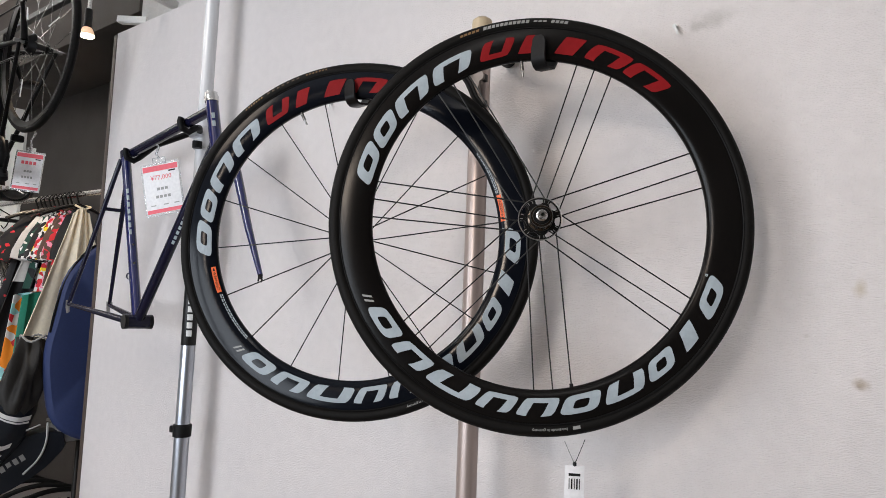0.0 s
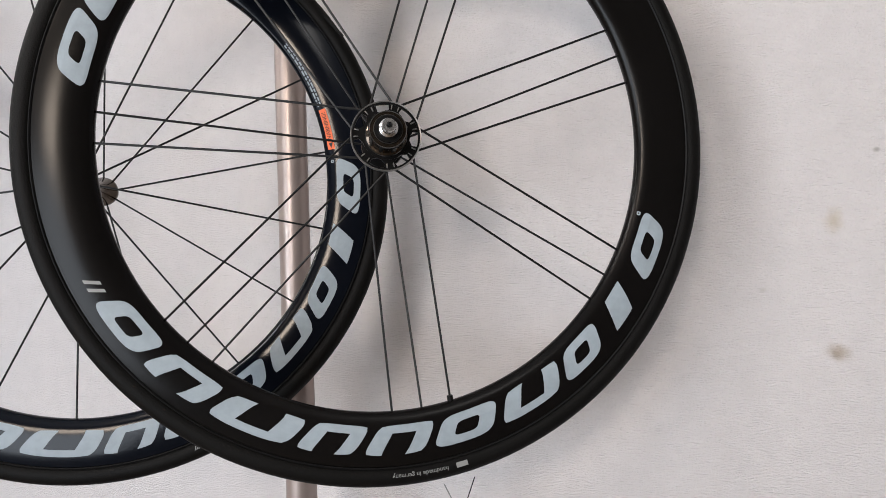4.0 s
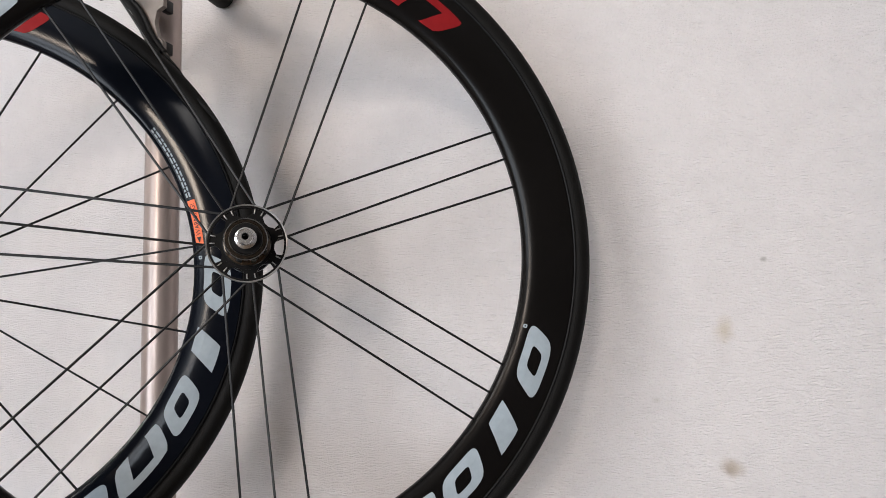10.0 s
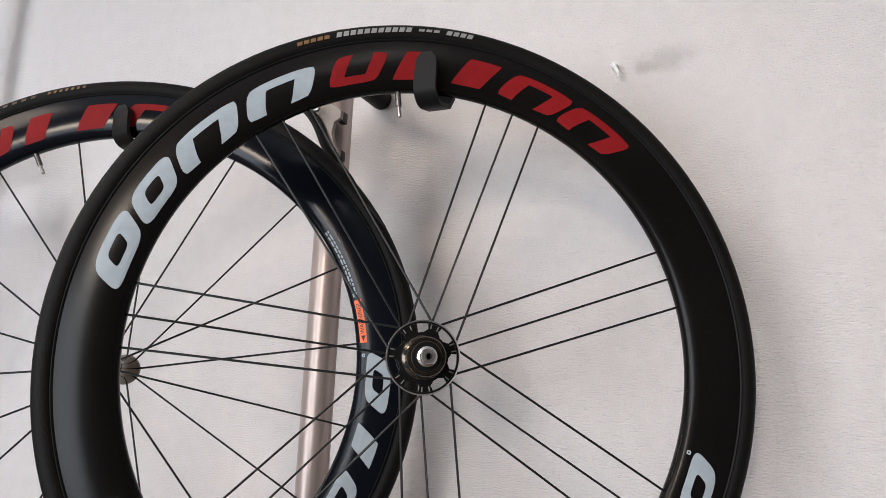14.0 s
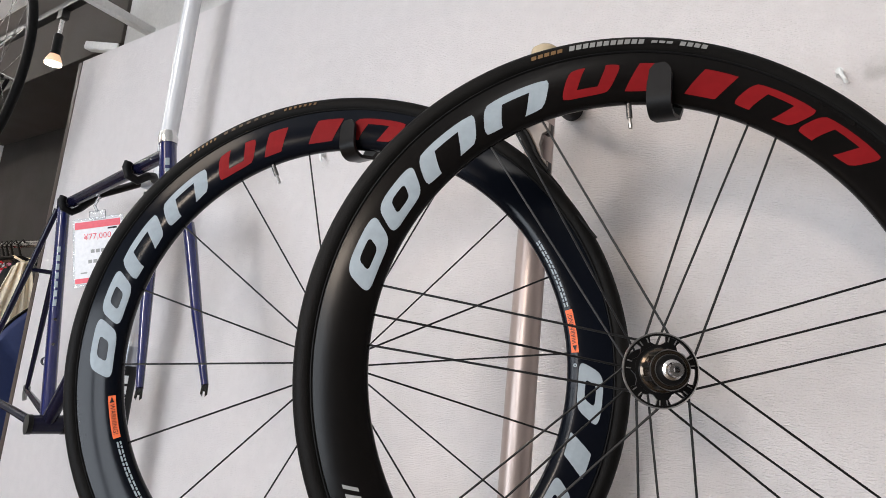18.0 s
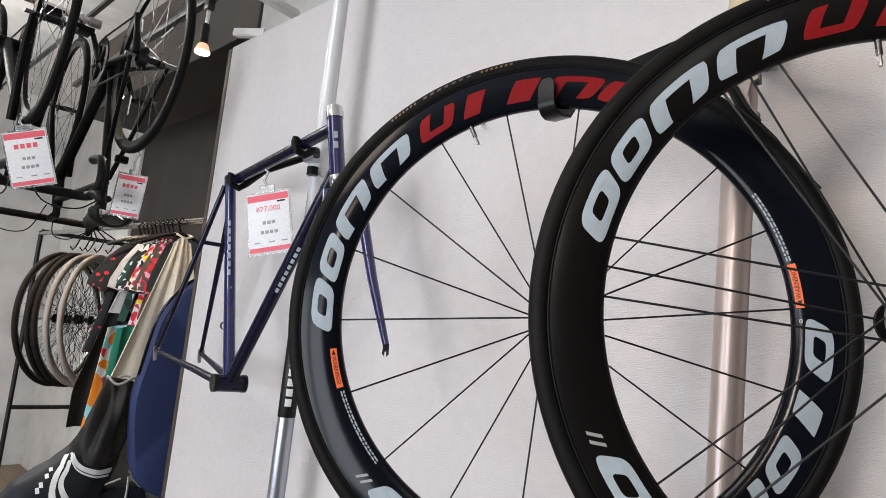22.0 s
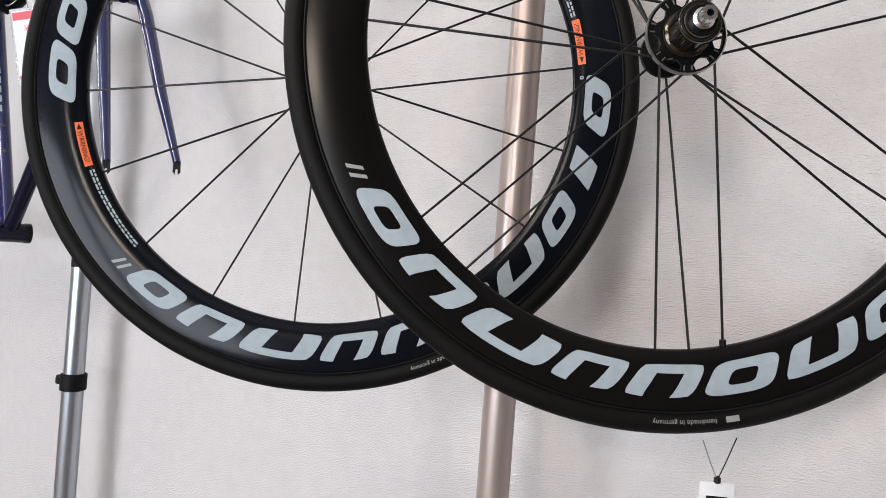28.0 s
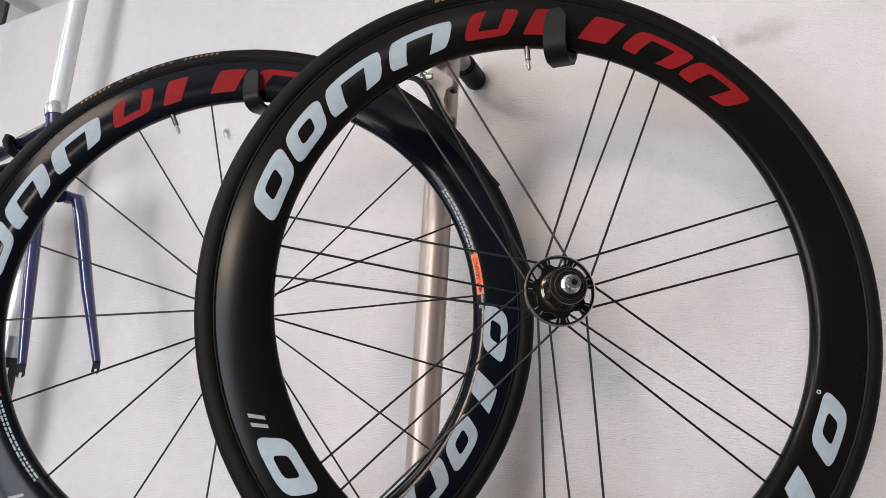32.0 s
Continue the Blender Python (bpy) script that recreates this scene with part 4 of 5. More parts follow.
for u, dx in ((0.25, 0.02), (0.92, -0.04)):
    c = along(u)
    pts = [(-1.398 + dx, -0.118, 1.985), (c.x * 0.6 - 1.398 * 0.4 + dx * 0.3, -0.145, c.z * 0.6 + 1.985 * 0.4), tuple(c + Vector((0.0, 0.024, -0.010))), tuple(c + Vector((0, 0.004, -0.026))), tuple(c + Vector((0, -0.018, -0.020))), tuple(c + Vector((0, -0.0245, -0.004))), tuple(c + Vector((0, -0.022, 0.008)))]
    part("cradle_arm", tube([Vector(p) + i2 for p in pts], 0.0092, 14), RUBBER, cr, "rubber-coated hook arm")
tag_top = along(0.47) + Vector((-0.012, -0.014, -0.094))
price_tag(Matrix.Translation(tag_top) @ Matrix.Rotation(radians(32), 4, "Z") @ Matrix.Rotation(radians(-12), 4, "Y"), 0.108, 0.145, "¥77,000", 0.058, "white price card with red bands clipped to the blue frame")


# ---- plain wheels and bicycles behind ----
def plain_wheel(name, label, rim_mat, tyre_mat, group, spokes=24, r=0.334, spoke_mat=STEEL, parent=None, fat=0.0125, deep=0.023):
    w = parent or thing(name, Matrix(), label, "bicycle wheel", group)
    rim = w if parent is None else part("wheel", lathe([(0.0, -0.03), (0.012, -0.03), (0.012, 0.03), (0, 0.03)], 12), BLACK, parent)
    part("tyre", lathe([(r - fat + fat * math.cos(a), fat * math.sin(a)) for a in [2 * math.pi * i / 10 for i in range(10)]], 72, True), tyre_mat, rim)
    part("rim", lathe([(r - 0.020 - deep, -0.007), (r - 1.6 * fat, -0.9 * fat), (r - 1.6 * fat, 0.9 * fat), (r - 0.020 - deep, 0.007)], 72, True), rim_mat, rim)
    hub = part("hub", lathe([(0.004, -0.05), (0.008, -0.05), (0.008, -0.035), (0.022, -0.033), (0.022, -0.028), (0.010, -0.022), (0.010, 0.022), (0.022, 0.028), (0.022, 0.033), (0.008, 0.035), (0.008, 0.05), (0.004, 0.05)], 20), BLACK, rim)
    for k in range(spokes):
        a, f = 2 * math.pi * k / spokes, 2 * math.pi * k / spokes + (0.9 if (k // 2) % 2 else -0.9)
        part("spoke", tube([((r - 0.043) * math.sin(a), 0, (r - 0.043) * math.cos(a)), (0.02 * math.sin(f), 0.03 if k % 2 else -0.03, 0.02 * math.cos(f))], 0.0011, 4, ends=False), spoke_mat, hub if parent is None else rim)
    return rim


def road_bike(m, label, frame_mat, rim_mat):
    """Built the usual way up: rear hub at the origin, front towards +x."""
    b = thing("bicycle", m, label, "bicycle", "bicycles hung upside down")
    rw = plain_wheel("", "", rim_mat, BIKETYRE, "", 20, 0.336, DARKSTEEL, b)
    fw = plain_wheel("", "", rim_mat, BIKETYRE, "", 20, 0.336, DARKSTEEL, b)
    fw.matrix_basis = Matrix.Translation((1.0, 0, 0)) @ Matrix.Rotation(radians(3), 4, "Z")
    bb, seat, ht, hb = Vector((0.41, 0, -0.07)), Vector((0.265, 0, 0.42)), Vector((0.845, 0, 0.47)), Vector((0.885, 0, 0.34))
    part("down_tube", tube([hb, bb], 0.021, 16), frame_mat, b)
    part("top_tube", tube([ht - Vector((0, 0, 0.03)), seat], 0.016, 16), frame_mat, b)
    part("seat_tube", tube([bb, seat], 0.0165, 16), frame_mat, b)
    part("head_tube", tube([hb, ht], 0.021, 16), frame_mat, b)
    for s in (-1, 1):
        part("chain_stay", tube([bb + Vector((0, 0.03 * s, 0)), (0.0, 0.066 * s, 0)], [0.012, 0.008], 10), frame_mat, b)
        part("seat_stay", tube([seat + Vector((0, 0.012 * s, -0.02)), (0.0, 0.066 * s, 0)], [0.009, 0.007], 10), frame_mat, b)
        part("fork_blade", tube([hb + Vector((0.005, 0.035 * s, -0.02)), (0.96, 0.05 * s, 0.1), (1.0, 0.052 * s, 0)], [0.014, 0.012, 0.008], 10), frame_mat, b)
        # drop bar half, hood and lever
        half = [(0.93, 0, 0.52), (0.935, 0.12 * s, 0.52), (0.945, 0.19 * s, 0.52), (0.99, 0.205 * s, 0.515), (1.03, 0.208 * s, 0.49), (1.035, 0.21 * s, 0.45), (1.01, 0.212 * s, 0.405), (0.96, 0.215 * s, 0.39), (0.90, 0.217 * s, 0.385)]
        bar = part("handlebar_half", tube(smooth(half, 4), 0.0155, 12), RUBBER, b, "black taped drop bar")
        part("brake_hood", tube([(1.005, 0.207 * s, 0.512), (1.06, 0.207 * s, 0.525), (1.085, 0.207 * s, 0.55)], [0.018, 0.019, 0.012], 12), RUBBER, bar)
        part("brake_lever", tube([(1.075, 0.207 * s, 0.53), (1.10, 0.207 * s, 0.47), (1.075, 0.207 * s, 0.41)], [0.008, 0.006, 0.005], 8), BIKEBLACK, bar)
        crank = Vector((math.cos(2.2), 0, math.sin(2.2))) * (0.17 * s)
        c = part("crank_arm", tube([bb + Vector((0, 0.05 * s, 0)), bb + crank + Vector((0, 0.065 * s, 0))], [0.013, 0.010], 10), BIKEBLACK, b)
        part("pedal", box(bb + crank + Vector((0, 0.105 * s, 0)), (0.09, 0.07, 0.018), 0.004), BIKEBLACK, c)
        part("quick_release", tube([(0.0, 0.05 * s, 0), (0, 0.085 * s, 0)], 0.007, 10), DARKSTEEL, b)
        part("quick_release", tube([(1.0, 0.05 * s, 0), (1, 0.075 * s, 0)], 0.007, 10), DARKSTEEL, b)
    part("bottom_bracket", tube([bb - Vector((0, 0.045, 0)), bb + Vector((0, 0.045, 0))], 0.021, 16), BIKEBLACK, b)
    part("seat_post", tube([seat, (0.235, 0, 0.53)], 0.0136, 14), BIKEBLACK, b)
    shell = bmesh.new()
    rows = []
    for i in range(15):
        u = i / 14
        half = 0.070 * (1 - u) ** 1.4 + 0.019 + 0.004 * u if u > 0.12 else 0.058 + 0.22 * u
        crown, drop = 0.588 + 0.006 * math.cos(5 * u), 0.030 + 0.018 * (1 - u)
        arc_ = [radians(-105 + 15 * k) for k in range(15)]
        ring = [(0.10 + 0.265 * u, half * math.sin(g), crown - drop * (1 - math.cos(g))) for g in arc_]
        ring += [(0.10 + 0.265 * u, (half - 0.007) * math.sin(g), crown - 0.007 - drop * (1 - math.cos(g))) for g in reversed(arc_)]
        rows.append([shell.verts.new(p) for p in ring])
    for p, q in zip(rows, rows[1:]):
        for k in range(30):
            shell.faces.new((p[k], p[(k + 1) % 30], q[(k + 1) % 30], q[k]))
    for ring in (rows[0], rows[-1]):
        for k in range(14):
            shell.faces.new((ring[k], ring[k + 1], ring[28 - k], ring[29 - k]))
    bmesh.ops.recalc_face_normals(shell, faces=shell.faces)
    sd = part("saddle", shell, RUBBER, b, "black saddle")
    for s in (-1, 1):
        part("saddle_rail", tube([(0.115, 0.040 * s, 0.560), (0.17, 0.022 * s, 0.536), (0.27, 0.022 * s, 0.537), (0.34, 0.008 * s, 0.562)], 0.0038, 8), STEEL, sd, "chrome saddle rail")
    part("seat_clamp", box((0.232, 0, 0.534), (0.045, 0.040, 0.022), 0.006), STEEL, b, "chrome seat clamp")
    for a in (0.5, 1.9, 2.6, 4.4):
        d = Vector((math.sin(a), 0, math.cos(a)))
        part("spoke_stick", tube([d * 0.14 + Vector((0, -0.020, 0)), d * 0.21 + Vector((0, -0.012, 0))], 0.0022, 6), WHITEINK, rw, "white spoke reflector stick")
    part("stem", tube([ht, ht + Vector((-0.01, 0, 0.035)), (0.93, 0, 0.52)], 0.016, 14), BIKEBLACK, b)
    rings = lathe([(0.070, -0.052), (0.098, -0.053), (0.101, -0.050), (0.098, -0.047), (0.070, -0.048)], 48, True)
    bmesh.ops.translate(rings, verts=rings.verts, vec=bb)
    cr_ = part("chainring", rings, BIKEBLACK, b, "black chainring")
    for k in range(5):
        a = 2 * math.pi * k / 5
        part("chainring_arm", tube([bb + Vector((0, -0.048, 0)), bb + Vector((0.075 * math.cos(a), -0.05, 0.075 * math.sin(a)))], 0.008, 8), BIKEBLACK, cr_)
    part("cassette", lathe([(0.02, -0.045), (0.028, -0.043), (0.044, -0.020), (0.02, -0.018)], 28), BIKEBLACK, b, "dark cassette")
    part("derailleur", tube([(0.0, -0.05, -0.01), (0.01, -0.052, -0.07), (0.03, -0.05, -0.10), (0.055, -0.05, -0.17)], [0.014, 0.012, 0.010, 0.009], 10), BIKEBLACK, b, "black rear derailleur")
    for p0, p1 in (((0.0, -0.05, 0.044), (0.41, -0.05, 0.03)), ((0.055, -0.05, -0.17), (0.40, -0.05, -0.17))):
        part("chain", tube([p0, p1], 0.0035, 6), BIKEBLACK, b)
    part("brake", box((0.12, 0, 0.345), (0.022, 0.046, 0.028), 0.008), BIKEBLACK, b)
    part("brake", box((0.915, 0, 0.352), (0.022, 0.046, 0.028), 0.008), BIKEBLACK, b)
    for s in (-1, 1):
        part("brake_cable", tube(smooth([(1.08, 0.2 * s, 0.54), (1.11, 0.13 * s, 0.585), (1.05, 0.05 * s, 0.57), (0.93, 0.02 * s, 0.46)]), 0.0025, 6), RUBBER, b)
    return b


FLIP = Matrix.Rotation(math.pi, 4, "Y")
bike = road_bike(Matrix.Translation((-2.372, -0.209, 2.427)) @ FLIP, "black road bicycle hung upside down by both wheels", BIKEBLACK, BIKEBLACK)
copy_thing(bike, Matrix.Translation((-3.330, -0.548, 2.430)) @ Matrix.Rotation(radians(1), 4, "Z") @ Matrix.Rotation(math.pi, 4, "X"))
price_tag(Matrix.Translation((-2.36, -0.205, 2.010)) @ Matrix.Rotation(radians(50), 4, "Z") @ Matrix.Rotation(radians(4), 4, "Y"), 0.090, 0.142, "", 0.085, "white and red price card hanging under a hung bicycle")
price_tag(Matrix.Translation((-2.29, -0.556, 2.052)) @ Matrix.Rotation(radians(62), 4, "Z") @ Matrix.Rotation(radians(-19), 4, "Y"), 0.112, 0.165, "", 0.055, "white and red price card hanging under a hung bicycle")

bars = thing("bike_rail", Matrix.Translation((-3.40, -0.14, 2.88)), "chrome hanging rail with black hooks for bicycles", "hanging rail", "hanging rails")
part("rail_tube", tube([(0, -1.7, 0), (0, 0, 0)], 0.017, 18), STEEL, bars, "chrome tube")
part("end_cap", tube([(0, -0.03, 0), (0, 0.02, 0)], 0.022, 18), GREYSTEEL, bars)
for y in (-0.06, -0.385):
    part("hook", tube([(0.0, y, 0.02), (-0.02, y, 0.0), (0.0, y, -0.03), (0.0, y, -0.085), (0.012, y, -0.118), (0.04, y, -0.12), (0.05, y, -0.095)], 0.0055, 10), BLACK, bars, "black coated hook")
copy_thing(bars, Matrix.Translation((-2.40, -0.14, 2.88)))

# ---- clothes rack ----
rk = thing("clothes_rack", Matrix.Translation((-3.6, 0.08, 0)), "black steel clothes rack with chrome rail", "clothes rack")
for p0, p1 in (((-1.05, 0, 0.0), (-1.05, 0, 1.955)), ((1.28, 0.02, 0), (1.28, 0.02, 1.955)), ((-1.05, 0, 1.955), (-1.05, 0.60, 1.955)), ((-1.05, 0.60, 0), (-1.05, 0.60, 1.955)), ((-1.05, 0, 0.88), (-1.05, 0.60, 0.88)), ((-1.05, 0, 0.25), (1.28, 0, 0.25)), ((-1.05, 0.60, 0.25), (-1.05, 0, 0.25))):
    part("rack_tube", tube([p0, p1], 0.013, 12), RACK, rk)
part("rail_tube", tube([(-1.05, 0, 1.94), (1.28, 0.02, 1.915)], 0.0125, 14), STEEL, rk, "chrome clothes rail")


def hanger_group(x, z, w=0.19):
    h = thing("clothes_hanger", Matrix.Translation((x, 0.085, z)), "black plastic clothes hanger on the rail", "hanger", "clothes hangers")
    part("hanger_hook", tube([(0, 0.012, 0.045), (0, -0.005, 0.062), (0, -0.018, 0.045), (0, -0.008, 0.02), (0, 0, 0)], 0.0042, 8), BLACK, h)
    part("hanger_bar", tube([(0, -w, -0.40 * w), (0, -0.42 * w, -0.12 * w), (0, 0, 0), (0, 0.42 * w, -0.12 * w), (0, w, -0.40 * w)], 0.007, 8), BLACK, h)
    return h


def cloth(name, width, height, sleeves, phase, wave=0.012, thick=0.012, neck=0.06, ny=26, nz=22):
    """A hung garment across the rail: two wavy sheets closed at the edges; local y across, z down from 0."""
    bm = bmesh.new()
    grid = {}
    for s in (-1, 1):
        for i in range(ny + 1):
            for j in range(nz + 1):
                u, v = i / ny * 2 - 1, j / nz
                half = width * (0.30 + 0.70 * v if sleeves else 0.16 + 0.84 * min(1, v / 0.80))
                if not sleeves and height < 0.6:
                    half = width * (0.78 + 0.22 * v)
                y = u * half
                z = -v * height - 0.03 * abs(u) * (1 - v)
                x = s * thick * (0.35 + 0.65 * (1 - abs(u) ** 3)) + wave * math.sin(7 * u + phase + 2.2 * v) * (0.25 + v) + wave * 0.6 * math.sin(13 * u + 2 * phase)
                grid[s, i, j] = bm.verts.new((x, y, z))
        for i in range(ny):
            for j in range(nz):
                q = [grid[s, i, j], grid[s, i + 1, j], grid[s, i + 1, j + 1], grid[s, i, j + 1]]
                bm.faces.new(q if s > 0 else q[::-1])
    for i in range(ny):
        for j in (0, nz):
            bm.faces.new((grid[-1, i, j], grid[-1, i + 1, j], grid[1, i + 1, j], grid[1, i, j]))
    for j in range(nz):
        for i in (0, ny):
            bm.faces.new((grid[-1, i, j], grid[-1, i, j + 1], grid[1, i, j + 1], grid[1, i, j]))
    bmesh.ops.recalc_face_normals(bm, faces=bm.faces)
    return bm


def fabric(name, colour):
    return material(name, colour, 0.85, var=0.15, scale=20, bump=0.3, bump_scale=350)


def print_fabric(name, colours, size):
    """A jersey print: hard-edged patches of several colours."""
    m = fabric(name, colours[0])
    n, ln = m.node_tree.nodes, m.node_tree.links
    tc, vo, ramp = n.new("ShaderNodeTexCoord"), n.new("ShaderNodeTexVoronoi"), n.new("ShaderNodeValToRGB")
    vo.inputs["Scale"].default_value = size
    sep = n.new("ShaderNodeSeparateColor")
    ln.new(tc.outputs["Object"], vo.inputs["Vector"]), ln.new(vo.outputs["Color"], sep.inputs[0]), ln.new(sep.outputs[0], ramp.inputs[0])
    ramp.color_ramp.interpolation = "CONSTANT"
    while len(ramp.color_ramp.elements) < len(colours):
        ramp.color_ramp.elements.new(0.5)
    for i, (e, c) in enumerate(zip(ramp.color_ramp.elements, colours)):
        e.position, e.color = i / len(colours), (*c, 1)
    ln.new(ramp.outputs[0], n["Principled BSDF"].inputs["Base Color"])
    return m


K, W_, R_, Y_, P_, G_ = (0.010, 0.010, 0.011), (0.72, 0.70, 0.68), (0.62, 0.02, 0.03), (0.86, 0.62, 0.02), (0.82, 0.30, 0.42), (0.01, 0.16, 0.10)
O_, C_, B_, L_, D_ = (0.86, 0.25, 0.015), (0.93, 0.81, 0.62), (0.10, 0.055, 0.04), (0.52, 0.49, 0.46), (0.012, 0.060, 0.042)
# colour words, colours, place along the rail, drop, half width, length, print size, sleeved
JERSEYS = [("black and red", (K,) * 13 + (R_,), -3.00, 0.0, 0.180, 0.50, 70, True),
           ("black", (K,), -2.95, 0.0, 0.195, 0.80, 0, False),
           ("light grey", (L_,), -2.91, 0.0, 0.12, 0.33, 0, True),
           ("orange, red and pale blue", (O_, O_, R_, (0.30, 0.60, 0.62), O_, W_), -2.88, 0.36, 0.160, 0.44, 24, False),
           ("dark green and white", (D_, D_, D_, D_, W_, K), -2.86, 0.0, 0.100, 0.36, 40, True),
           ("green", (G_,), -2.825, 0.36, 0.142, 0.40, 0, False),
           ("black and white", (K, K, W_, K), -2.82, 0.0, 0.092, 0.36, 44, True),
           ("yellow, white and pink", (Y_, W_, K, P_, W_, R_), -2.775, 0.0, 0.080, 0.37, 60, True),
           ("dark brown", (B_, B_, W_, B_), -2.73, 0.0, 0.072, 0.35, 30, True),
           ("red and dark brown", (R_, B_, R_, P_, B_), -2.69, 0.0, 0.070, 0.30, 55, True),
           ("black hooded", (K,), -2.65, 0.0, 0.05, 0.30, 0, True),
           ("cream", (C_,), -2.585, 0.0, 0.200, 0.74, 0, False)]
for i, (cname, cols, x, drop, half, hgt, size, sleeved) in enumerate(JERSEYS):
    if not drop:
        hanger_group(x, 1.868, min(0.15, 0.75 * half))
    j = thing("cycling_jersey", Matrix.Translation((x, 0.095, 1.858 - drop)) @ Matrix.Rotation(radians(random.Random(i).uniform(-7, 7)), 4, "Z"), cname + " cycling jersey hung in the rack", "jersey", "jerseys on the rack")
    mt = print_fabric("printed_fabric", cols, size) if len(cols) > 1 else fabric("plain_fabric", cols[0])
    part("cloth", cloth("cloth", half, hgt, sleeved, i * 1.3), mt, j)
    if sleeved and not drop:
        sl = bmesh.new()
        tube([(0.0, -half * 0.30, -0.035), (0.006, -half * 0.62, -0.12), (0.012, -half * 0.84, -0.20), (0.010, -half * 0.92, -0.235)], [0.020, 0.040, 0.050, 0.046], 14, sl, True, 0.42)
        part("sleeve", sl, mt, j)
    part("collar", tube([(0.012, -0.03, 0.004), (0.016, 0.0, -0.010), (0.012, 0.03, 0.004), (-0.012, 0.03, 0.008), (-0.016, 0.0, 0.010), (-0.012, -0.03, 0.008), (0.012, -0.03, 0.004)], 0.005, 6), fabric("collar_fabric", cols[-1]), j)

# wheels hanging on the rack and standing on the floor
TAN = material("tan_rim_tape", (0.44, 0.40, 0.37), 0.6)
BROWNTYRE = material("brown_black_tyre", (0.016, 0.012, 0.010), 0.6, var=0.3, spec=0.2)
hw = plain_wheel("hung_wheel", "spoked bicycle wheel with a pale rim hung on the rack", RIMGREY, TAN, "wheels hung on the rack", 28, 0.330, INK, fat=0.010, deep=0.012)
hd = plain_wheel("hung_wheel", "spoked bicycle wheel with a dark tyre hung on the rack", GREYSTEEL, BROWNTYRE, "wheels hung on the rack", 28, 0.330, INK, fat=0.0115, deep=0.010)
fl = plain_wheel("floor_wheel", "spoked bicycle wheel with a grey rim standing on the floor", RIMGREY, BIKETYRE, "wheels standing on the floor", 24, 0.318, STEEL)
for i, u in enumerate((0.3, 1.45, 2.4, 2.95, 3.95)):
    x, y, z = -3.545 - 0.030 * u, 0.145 - 0.036 * u, 1.470 - 0.002 * u
    m = Matrix.Translation((x, y, z)) @ Matrix.Rotation(radians(135 - i), 4, "Z") @ Matrix.Rotation(radians(-4), 4, "X")
    if i in (0, 2):
        (hw if i == 0 else hd).matrix_world = m
    else:
        copy_thing(hw if i == 1 else hd, m)
    hk = thing("rack_hook", Matrix.Translation((x, y, 1.93)), "black S hook on the clothes rail", "hook", "hooks on the rail")
    part("hook_wire", tube([(0, 0.082 - y, 0.014), (0.004, 0.070 - y, 0.022), (0.004, 0.064 - y, 0.0), (0.002, 0.03, -0.05), (0, 0.012, -0.105), (0, 0.0, -0.122), (0, -0.014, -0.105)], 0.0035, 8), BLACK, hk)
for i, (x, y, a) in enumerate(((-2.70, 0.16, 68), (-2.82, 0.14, 66), (-2.94, 0.12, 70), (-3.06, 0.10, 66), (-3.18, 0.09, 69), (-4.75, 0.53, 134))):
    m = Matrix.Translation((x, y, 0.319)) @ Matrix.Rotation(radians(a), 4, "Z") @ Matrix.Rotation(radians(-4), 4, "X")
    if i == 0:
        fl.matrix_world = m
    else:
        copy_thing(fl, m)


# ---- bags ----
def bag_round(width, height, thick, n=64, power=2.6):
    """A padded flat bag with a rounded outline; local x thick, y across, z up from its base."""
    bm = bmesh.new()
    rings = []
    for k in range(7):
        f = math.sin(math.pi * (k + 0.35) / 6.7) ** 0.5
        ring = []
        for i in range(n):
            a = 2 * math.pi * i / n
            c, s = math.cos(a), math.sin(a)
            rr = (abs(c) ** power + abs(s) ** power) ** (-1 / power)
            g = 0.90 + 0.10 * f
            ring.append(bm.verts.new((thick * ((k / 6) - 0.5), width / 2 * c * rr * g + 0.004 * math.sin(9 * a), height / 2 + height / 2 * s * rr * g)))
        rings.append(ring)
    for a, b in zip(rings, rings[1:]):
        for i in range(n):
            bm.faces.new((a[i], a[(i + 1) % n], b[(i + 1) % n], b[i]))
    for ring, s in ((rings[0], -1), (rings[-1], 1)):
        centre = bm.verts.new((s * thick * 0.62, 0, height / 2))
        for i in range(n):
            bm.faces.new((ring[i], ring[(i + 1) % n], centre))
    bmesh.ops.recalc_face_normals(bm, faces=bm.faces)
    return bm


nb = thing("wheel_bag", Matrix.Translation((-2.405, 0.155, 0.885)) @ Matrix.Rotation(radians(-6), 4, "Z") @ Matrix.Rotation(radians(-6), 4, "X"), "navy blue padded wheel bag hanging beside the partition edge", "bag")
part("bag_body", bag_round(0.52, 0.84, 0.06), NAVYBAG, nb)
part("zip_seam", tube([(0.012, 0.258 * math.cos(a) * (abs(math.cos(a)) ** 2.6 + abs(math.sin(a)) ** 2.6) ** (-1 / 2.6), 0.42 + 0.417 * math.sin(a) * (abs(math.cos(a)) ** 2.6 + abs(math.sin(a)) ** 2.6) ** (-1 / 2.6)) for a in [math.pi * i / 24 for i in range(25)]], 0.005, 6), BLACK, nb, "dark zip seam")
part("hang_strap", tube([(0, 0, 0.79), (0, -0.02, 0.92), (0, -0.09, 1.06)], 0.006, 6), BLACK, nb)

